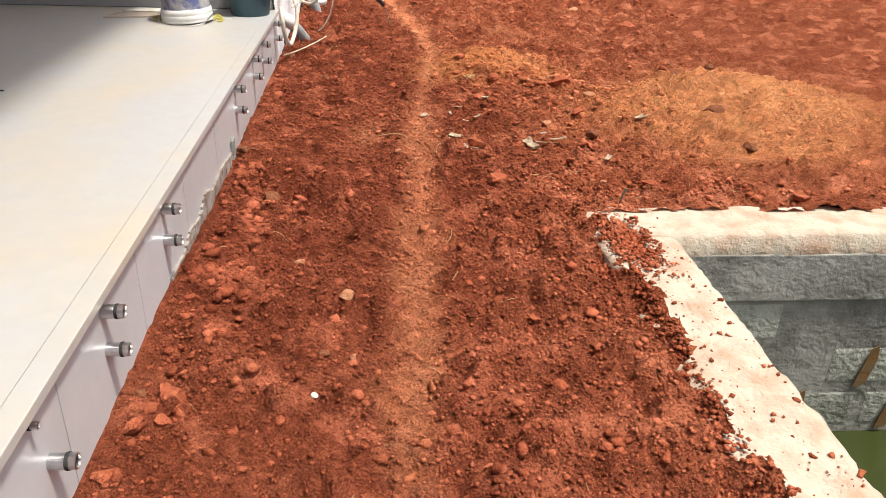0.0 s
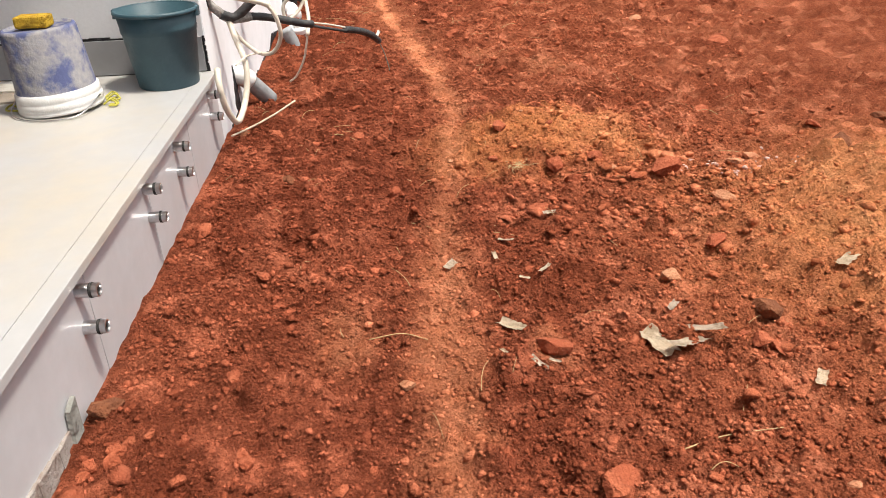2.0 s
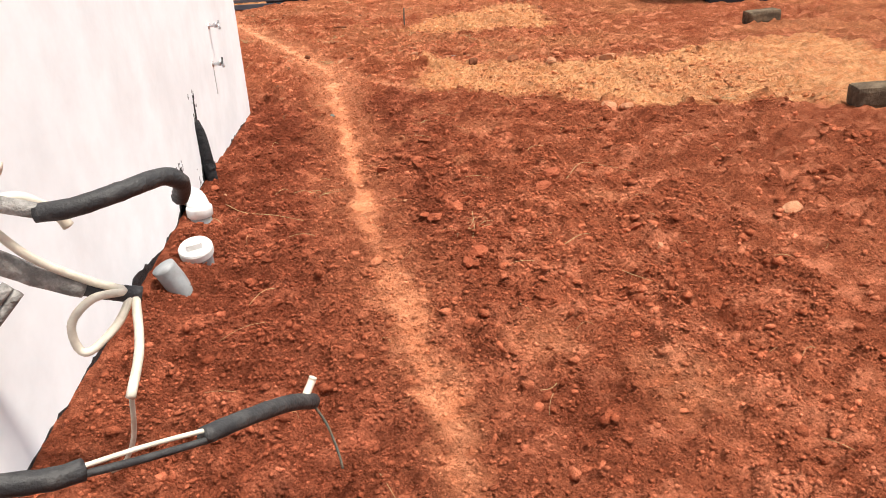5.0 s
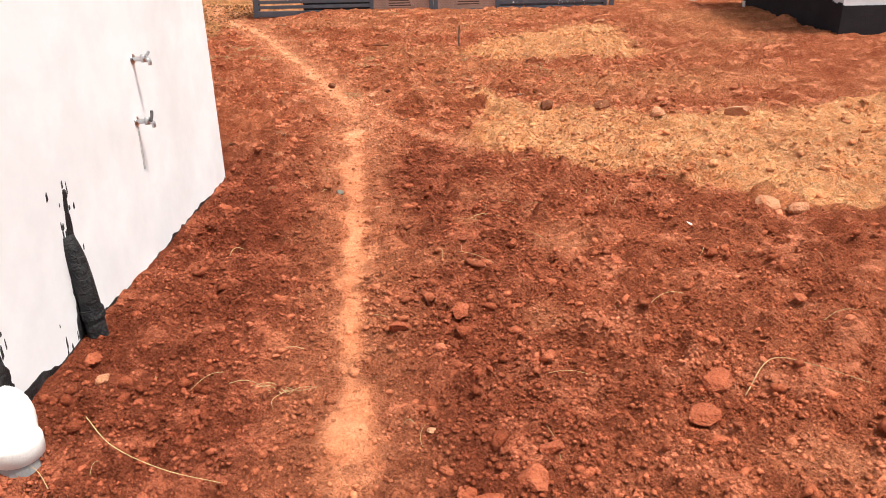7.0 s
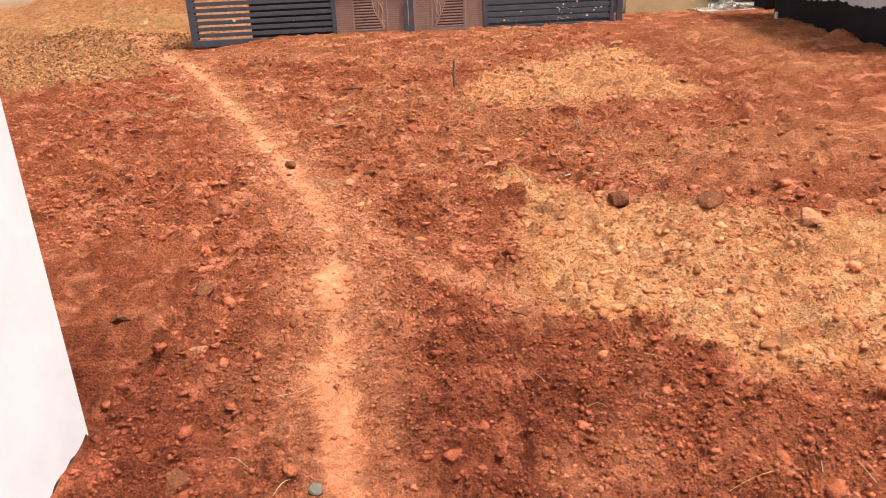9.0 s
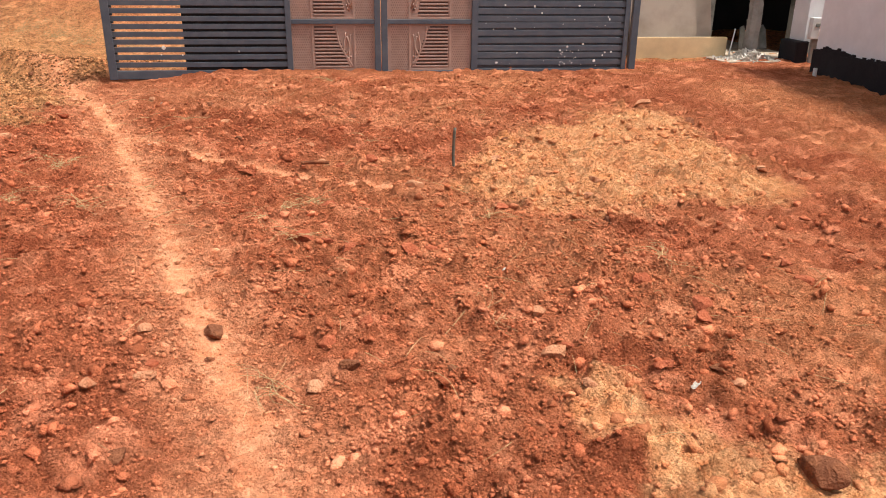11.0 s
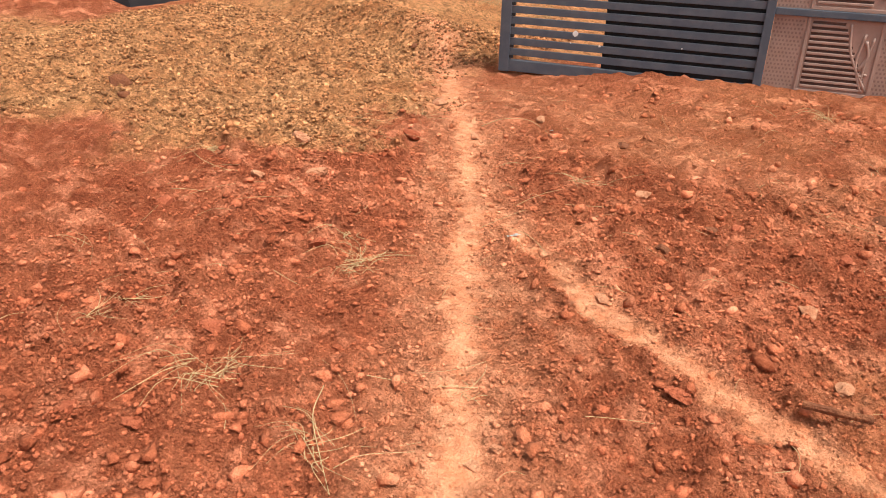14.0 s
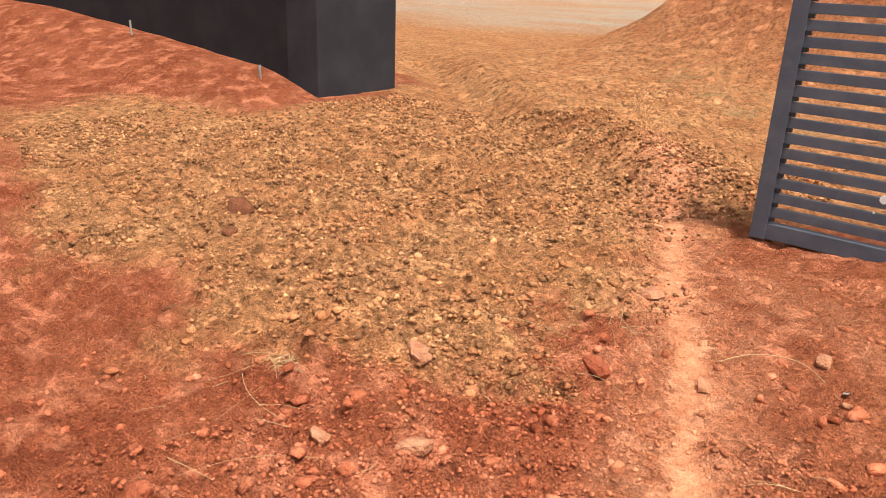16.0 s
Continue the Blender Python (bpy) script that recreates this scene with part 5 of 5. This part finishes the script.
# ---- stones, sticks and litter ----
def rock_mesh(seed, flat):
    rs_ = random.Random(seed)
    bm = bmesh.new()
    bmesh.ops.create_icosphere(bm, subdivisions=2, radius=1.2)
    cuts = [Vector((rs_.gauss(0, 1), rs_.gauss(0, 1), rs_.gauss(0, 1))).normalized() for _ in range(13)]
    lim = [rs_.uniform(0.5, 0.82) for _ in cuts]
    for v in bm.verts:
        for c, l in zip(cuts, lim):
            d = v.co.dot(c)
            if d > l:
                v.co -= c * (d - l)
        v.co *= 1 + 0.10 * noise.noise(v.co * 2.1 + Vector((seed, 0, 0))) + 0.05 * noise.noise(v.co * 6 + Vector((0, seed, 0)))
        v.co.z *= flat
    me_ = bpy.data.meshes.new("stone")
    bm.to_mesh(me_)
    bm.free()
    return me_


KINDS = {}
for tone_, mat_ in (("r", ROCK_R), ("d", ROCK_D), ("p", ROCK_P), ("c", CHALK)):
    for n in range(5):
        KINDS[tone_, n] = rock_mesh(17 * n + ord(tone_), 0.55 + 0.08 * n)
        KINDS[tone_, n].materials.append(mat_)
WORDS = {"r": "rust-red stone half sunk in the soil", "d": "dark brown clod lying on the soil", "p": "pale tan stone lying on red soil", "c": "small whitish chip lying on the soil"}
STONES = {
    "r": (
        "-0.41 0.87 0.044  -0.38 1.02 0.047  -0.32 1.06 0.040  -0.03 1.06 0.029  -0.32 1.18 0.072  0.72 1.54 0.039  0.88 2.12 0.048  2.06 2.42 0.074  1.45 2.61 0.061  0.77 2.68 0.076  0.18 2.73 0.031  -0.17 2.81 0.032  "
        "0.25 2.83 0.023  -0.29 2.85 0.035  -0.03 2.85 0.038  -0.40 2.87 0.038  -0.40 2.90 0.033  -0.05 2.90 0.029  -0.35 2.92 0.034  -0.36 2.95 0.040  -0.33 2.98 0.038  -0.28 2.99 0.027  1.31 3.11 0.053  1.27 3.12 0.045  "
        "-0.11 3.15 0.041  1.27 3.18 0.055  0.74 3.22 0.092  -0.03 3.50 0.034  1.38 3.71 0.067  -0.10 3.71 0.040  1.26 3.93 0.061  0.86 4.05 0.075  -0.35 4.05 0.061  1.26 4.20 0.043  1.40 4.30 0.113  0.82 4.31 0.026  "
        "1.05 4.32 0.081  -0.24 4.41 0.024  0.99 4.42 0.078  1.17 4.44 0.068  1.38 4.48 0.042  0.76 4.52 0.037  1.02 4.65 0.035  2.26 4.75 0.078  0.82 4.75 0.065  0.24 4.80 0.045  0.18 5.01 0.056  -0.23 5.15 0.091  "
        "1.91 5.16 0.075  0.84 5.48 0.041  2.52 6.51 0.140  0.80 7.13 0.050  0.84 7.21 0.078  1.52 7.30 0.047  1.44 7.32 0.022  -0.06 7.39 0.048  0.93 7.40 0.049  1.06 7.43 0.044  -0.01 7.43 0.051  1.72 7.45 0.030  "
        "0.71 7.63 0.057  0.66 7.67 0.039  0.80 7.69 0.071  0.87 7.81 0.044  1.27 7.93 0.072  1.33 8.03 0.082  -0.39 8.25 0.051  0.47 8.47 0.052  0.68 8.53 0.066  1.25 8.86 0.054  1.41 8.88 0.047  -0.20 9.20 0.041  "
        "-0.31 9.50 0.054  1.18 12.18 0.037  1.21 12.19 0.049  0.94 12.33 0.039  -0.37 12.35 0.047  1.48 12.51 0.057  0.16 12.51 0.062  0.29 12.60 0.062  1.52 12.60 0.077  0.35 12.61 0.033  2.00 12.74 0.064  1.38 12.87 0.076  "
        "2.02 12.91 0.060  0.49 13.26 0.079  0.59 13.28 0.055  0.24 13.30 0.076  0.14 13.42 0.056  0.04 13.48 0.088  -1.39 13.56 0.059  -0.36 13.71 0.042  0.98 13.76 0.075  0.14 13.90 0.077  -1.53 13.91 0.048  -1.76 13.92 0.049  "
        "-0.57 14.06 0.027  0.07 14.15 0.044  -1.65 14.37 0.065  -0.33 14.61 0.058  0.41 14.71 0.060  0.19 14.76 0.051  0.39 14.85 0.092  -1.69 15.02 0.056  -2.44 15.09 0.074  0.49 15.09 0.056  -2.61 15.17 0.053  0.13 15.70 0.054  "
        "-0.25 15.85 0.068  -1.96 16.42 0.086  "
    ),
    "d": (
        "-0.40 1.17 0.030  0.07 1.31 0.029  -0.21 2.53 0.067  2.12 3.04 0.081  -0.40 3.07 0.065  1.36 3.27 0.080  2.05 3.40 0.079  2.22 4.43 0.104  -0.10 4.49 0.056  2.64 4.84 0.070  -0.36 5.14 0.054  -0.17 9.84 0.074  "
        "0.77 10.64 0.052  -0.60 10.75 0.069  -0.34 10.88 0.066  0.41 11.38 0.080  1.75 11.45 0.112  1.39 11.65 0.098  -0.36 11.89 0.062  1.37 12.16 0.049  0.55 12.28 0.043  0.23 12.30 0.057  -0.21 12.39 0.030  -0.22 12.56 0.068  "
        "1.49 13.53 0.081  1.34 15.34 0.058  -0.50 15.55 0.064  -3.29 15.69 0.041  -0.35 15.82 0.075  2.90 15.83 0.098  0.30 16.17 0.071  -3.86 16.34 0.085  -4.15 16.63 0.130  -0.87 16.66 0.065  -3.01 18.82 0.058  "
    ),
    "p": (
        "0.15 1.31 0.026  0.12 1.65 0.040  -0.05 1.93 0.036  1.24 2.62 0.028  0.34 3.09 0.040  1.18 3.53 0.063  1.53 4.01 0.075  1.20 4.33 0.057  0.40 4.42 0.019  1.85 4.58 0.070  1.92 4.59 0.060  0.58 4.60 0.026  "
        "0.92 4.86 0.026  1.56 7.11 0.035  2.25 7.40 0.095  0.58 7.92 0.025  -0.34 8.18 0.046  2.16 9.40 0.096  2.04 9.47 0.098  0.35 9.49 0.021  -0.26 10.46 0.049  2.02 11.12 0.093  2.53 11.15 0.116  0.93 12.08 0.053  "
        "1.40 12.09 0.044  0.12 12.20 0.046  -0.53 12.25 0.044  -0.37 12.27 0.053  0.87 12.31 0.065  0.90 12.59 0.057  -0.46 12.61 0.041  -0.97 13.88 0.026  1.50 13.93 0.069  1.60 14.13 0.062  -0.74 14.15 0.039  -0.70 14.22 0.030  "
        "0.62 14.29 0.084  2.73 14.41 0.074  1.16 14.75 0.064  0.08 14.82 0.049  -0.63 15.06 0.048  0.00 15.23 0.065  -2.31 15.54 0.053  -2.08 15.69 0.074  -0.66 16.03 0.067  -2.41 16.07 0.088  2.70 16.36 0.106  -1.63 16.55 0.060  "
        "-1.25 16.72 0.031  -1.38 16.94 0.064  -2.09 17.11 0.098  -2.69 18.69 0.061  "
    ),
    "c": (
        "0.05 1.16 0.018  1.65 9.31 0.036  1.35 9.59 0.030  0.87 13.02 0.028  "
    ),
}
rk = random.Random(3)
for tone_, text in STONES.items():
    v = [float(s) for s in text.split()]
    for x, y, s in zip(v[::3], v[1::3], v[2::3]):
        s *= 0.64
        ob = new("stone", KINDS[tone_, rk.randrange(5)])
        zg = ground_at(x, y)
        ob.matrix_basis = pose(x, y, zg + 0.12 * s, rk.uniform(-14, 14), rk.uniform(-14, 14), rk.uniform(0, 360)) @ Matrix.Diagonal((s * rk.uniform(0.95, 1.25), s * rk.uniform(0.8, 1.0), 0.8 * s, 1))
        tagged(ob, WORDS[tone_], "stone", "stones on the ground")

for x, y, a in ((3.72, 9.05, -8), (4.8, 12.9, 4)):
    bl = thing("concrete_block", (x, y, ground_at(x, y)), "weathered grey-brown concrete block on the soil", "block", "loose blocks")
    z0 = ground_at(x, y) - 0.015
    b = boxes(((-0.19, -0.09, 0), (0.19, 0.09, 0.15)), bevel=0.035)
    bmesh.ops.transform(b, matrix=pose(x, y, z0, 2, -2, a), verts=b.verts)
    part("body", b, LOG, bl)
stake = thing("stake", (0.88, 14.68, 0.0), "thin dark iron stake standing in the soil", "stake")
part("rod", tube([(0.885, 14.68, -0.06), (0.88, 14.68, 0.1), (0.888, 14.68, 0.235)], 0.009, 8), TWIG, stake, smooth=True)
peg2 = thing("twig", (1.22, 2.42, 0.03), "thin dark twig standing at the tank rim", "twig")
part("stem", tube([(1.235, 2.36, 0.0), (1.24, 2.36, 0.06), (1.255, 2.36, 0.11)], 0.005, 6), TWIG, peg2)
stick = thing("stick", (0.05, 14.63, 0.02), "short dark stick on the soil", "stick")
z0 = ground_at(0.05, 14.63)
part("stem", tube([(-0.03, 14.64, z0 + 0.015), (0.06, 14.63, z0 + 0.02), (0.13, 14.645, z0 + 0.013)], 0.011, 8, rough=0.1), ROCK_D, stick)


def litter(x, y, size, mat_, seed, label, name):
    """A curled dry leaf or scrap."""
    r = random.Random(seed)
    bm = bmesh.new()
    grid = {}
    m = pose(x, y, ground_at(x, y) + 0.010, r.uniform(-16, 16), r.uniform(-16, 16), r.uniform(0, 360))
    wide, skew = r.uniform(0.22, 0.5), r.uniform(-0.3, 0.3)
    for i in range(9):
        for j in range(4):
            u, v = i / 8 * 2 - 1, j / 3 * 2 - 1
            torn = r.uniform(-0.16, 0.16) if i in (0, 8) else 0
            w = wide * (1 + r.uniform(-0.18, 0.18) * (j in (0, 3)))
            grid[i, j] = bm.verts.new(m @ Vector(((u + torn) * size, (v * w + skew * u) * size, size * (0.10 * v * v + 0.16 * u * u * r.random() + 0.05 * r.random()))))
    for i in range(8):
        for j in range(3):
            bm.faces.new((grid[i, j], grid[i + 1, j], grid[i + 1, j + 1], grid[i, j + 1]))
    bmesh.ops.solidify(bm, geom=bm.faces, thickness=0.002)
    ob = part(name, bm, mat_)
    return tagged(ob, label, "litter", "litter on the soil")


for n, (x, y, s) in enumerate(((0.7, 3.83, 0.030), (0.65, 3.74, 0.026), (0.89, 4.0, 0.036), (0.64, 3.32, 0.040), (0.68, 3.13, 0.030), (1.02, 3.19, 0.055), (1.15, 3.21, 0.058), (1.12, 3.36, 0.042), (1.09, 3.15, 0.060), (1.67, 3.43, 0.038), (0.77, 3.2, 0.018), (0.72, 3.57, 0.018), (0.79, 3.59, 0.026), (1.37, 2.99, 0.030), (0.5, 3.7, 0.026), (0.59, 3.13, 0.02), (0.73, 3.15, 0.016))):
    litter(x, y, s, PLY if abs(y - 3.36) < 0.005 else (LEAF, HUSK)[n % 2], n, "torn grey-white husk scrap on the soil", "husk_scrap")
for n, (x, y, s) in enumerate(((1.25, 12.07, 0.03), (-1.05, 15.42, 0.025), (-1.27, 16.78, 0.025))):
    litter(x, y, s, CHALK, 50 + n, "small whitish scrap on the soil", "scrap")


def stalk(points, r):
    """One long dry stalk that lies over the ground."""
    ob = part("stalk", tube([(x, y, ground_at(x, y) + 0.006 + z) for x, y, z in points], 0.62 * r, 5, 0.6, 6), STRAW, smooth=True)
    tagged(ob, "long pale dry stalk lying across the soil", "stalk", "stalks on the ground")


stalk([(-0.28, 7.95, 0.01), (-0.18, 7.85, 0.015), (-0.02, 7.74, 0.01), (0.12, 7.73, 0)], 0.0026)
stalk([(1.4, 8.02, 0), (1.5, 8.12, 0.012), (1.62, 8.13, 0.012), (1.75, 8.06, 0)], 0.0024)
stalk([(0.84, 7.36, 0), (0.86, 7.46, 0.01), (0.87, 7.6, 0.02)], 0.0028)
stalk([(1.18, 7.15, 0), (1.27, 7.2, 0.012), (1.36, 7.22, 0)], 0.0026)
stalk([(0.95, 2.8, 0), (1.06, 2.84, 0.008), (1.2, 2.84, 0)], 0.003)
stalk([(0.24, 3.28, 0.004), (0.33, 3.285, 0.006), (0.4, 3.275, 0.004)], 0.003)
stalk([(-1.66, 16.72, 0), (-1.56, 16.8, 0.02), (-1.42, 16.84, 0.02), (-1.28, 16.74, 0)], 0.003)
stalk([(-1.2, 14.25, 0), (-1.14, 14.1, 0.012), (-1.06, 14.0, 0.01), (-0.99, 13.92, 0)], 0.0028)
stalk([(-0.7, 13.86, 0), (-0.63, 13.9, 0.008), (-0.6, 14.0, 0)], 0.0026)
stalk([(0.55, 12.5, 0), (0.62, 12.62, 0.015), (0.72, 12.8, 0)], 0.0022)
bung = thing("bottle_cap", (0.15, 9.77, ground_at(0.15, 9.77)), "small dark green plastic cap on the trail", "cap")
part("shell", lathe([(0.015, 0.0), (0.017, 0.002), (0.0165, 0.018), (0.013, 0.021), (0, 0.021)], (0.15, 9.77, ground_at(0.15, 9.77) - 0.002), 20, pose(0, 0, 0, 20, 12, 0)), TWIG, bung)


def straws(name, count, seed, box, label, length=(0.05, 0.22)):
    """Thin dry stalks lying loosely on the ground, as one mesh."""
    r, bm = random.Random(seed), bmesh.new()
    for _ in range(count):
        x, y = r.uniform(box[0], box[1]), r.uniform(box[2], box[3])
        if (x > 1.0 and y < 2.45) or (x < -0.4 and y < 10.1):
            continue
        a, l = r.uniform(0, 6.28), r.uniform(*length) * r.uniform(0.5, 1)
        pts, bend, arch = [], r.gauss(0, 0.3), r.uniform(0.0, 0.02)
        ex, ey = x + l * math.cos(a), y + l * math.sin(a)
        if (ex > 1.0 and ey < 2.45) or (ex < -0.4 and ey < 10.1):
            continue
        za, zb = ground_at(x, y) + 0.006, ground_at(ex, ey) + 0.008
        for k in range(4):
            f = k / 3
            pts.append((x + l * f * math.cos(a + bend * (f - 1)), y + l * f * math.sin(a + bend * (f - 1)), za + (zb - za) * f + 4 * arch * f * (1 - f)))
        tube(pts, r.uniform(0.0006, 0.0013), 4, 0.6, 3, bm=bm)
    return tagged(part(name, bm, STRAW), label, "straw", kind="stuff")


straws("straw", 110, 1, (-0.4, 2.2, 0.6, 6.5), "scattered thin dry stalks on red soil", (0.04, 0.16))
straws("straw", 110, 2, (-0.4, 2.4, 6.5, 12.0), "scattered thin dry stalks on red soil", (0.05, 0.2))
straws("straw", 70, 6, (-3.0, 2.0, 11.8, 16.5), "long thin dry stalks before the gate", (0.18, 0.42))
straws("straw", 260, 4, (-3.2, 2.2, 12.0, 17.5), "scattered thin dry stalks before the gate", (0.05, 0.24))


def tuft(x, y, count, reach, seed, label, rise=0.35):
    r, bm = random.Random(seed), bmesh.new()
    z, main = ground_at(x, y), r.uniform(0, 6.28)
    for _ in range(count):
        a, l = main + r.gauss(0, 0.8) + (math.pi if r.random() < 0.35 else 0), reach * r.uniform(0.3, 1.1)
        up = rise * l * r.uniform(0.05, 0.8)
        pts = [(x + r.uniform(-0.3, 0.3) * reach, y + r.uniform(-0.3, 0.3) * reach, z + 0.004), (x + 0.5 * l * math.cos(a), y + 0.5 * l * math.sin(a), z + up), (x + l * math.cos(a + 0.3), y + l * math.sin(a + 0.3), z + 0.4 * up + 0.006)]
        tube(pts, r.uniform(0.0007, 0.0014), 4, 0.5, 4, bm=bm)
    tagged(part("straw_tuft", bm, STRAW), label, "straw", "tufts of dry grass")


for n, (x, y, c, l) in enumerate(((-1.49, 14.97, 30, 0.2), (-1.52, 14.2, 34, 0.26), (-2.02, 14.26, 10, 0.14), (-1.98, 14.39, 8, 0.12), (-1.08, 14.02, 9, 0.22), (0.05, 14.07, 26, 0.16), (-0.15, 13.83, 20, 0.22), (0.37, 15.29, 12, 0.18), (-0.85, 14.41, 9, 0.12), (0.1, 17.51, 18, 0.2),
                                  (-1.64, 15.17, 10, 0.16), (-2.7, 15.74, 22, 0.14), (-2.01, 16.72, 12, 0.2), (-0.09, 13.98, 26, 0.24), (0.91, 13.64, 12, 0.16), (0.0, 13.46, 12, 0.17), (-0.02, 12.23, 14, 0.2), (1.54, 13.0, 16, 0.16), (0.73, 12.57, 8, 0.2), (-1.51, 15.01, 14, 0.2), (-1.1, 14.02, 10, 0.2),
                                  (0.85, 7.46, 7, 0.13), (0.18, 8.1, 10, 0.1), (0.84, 4.42, 22, 0.10), (2.83, 9.47, 16, 0.18), (-0.95, 16.0, 12, 0.16))):
    tuft(x, y, c, l, 100 + n, "tuft of pale dry grass lying on soil")
for n, (x, y) in enumerate(((-3.3, 21.5), (-4.6, 23.0), (-2.5, 21.0), (-3.9, 22.3), (-1.5, 20.8))):
    tuft(x, y, 46, 0.55, 200 + n, "clump of dry grass below the earth mound", 0.9)
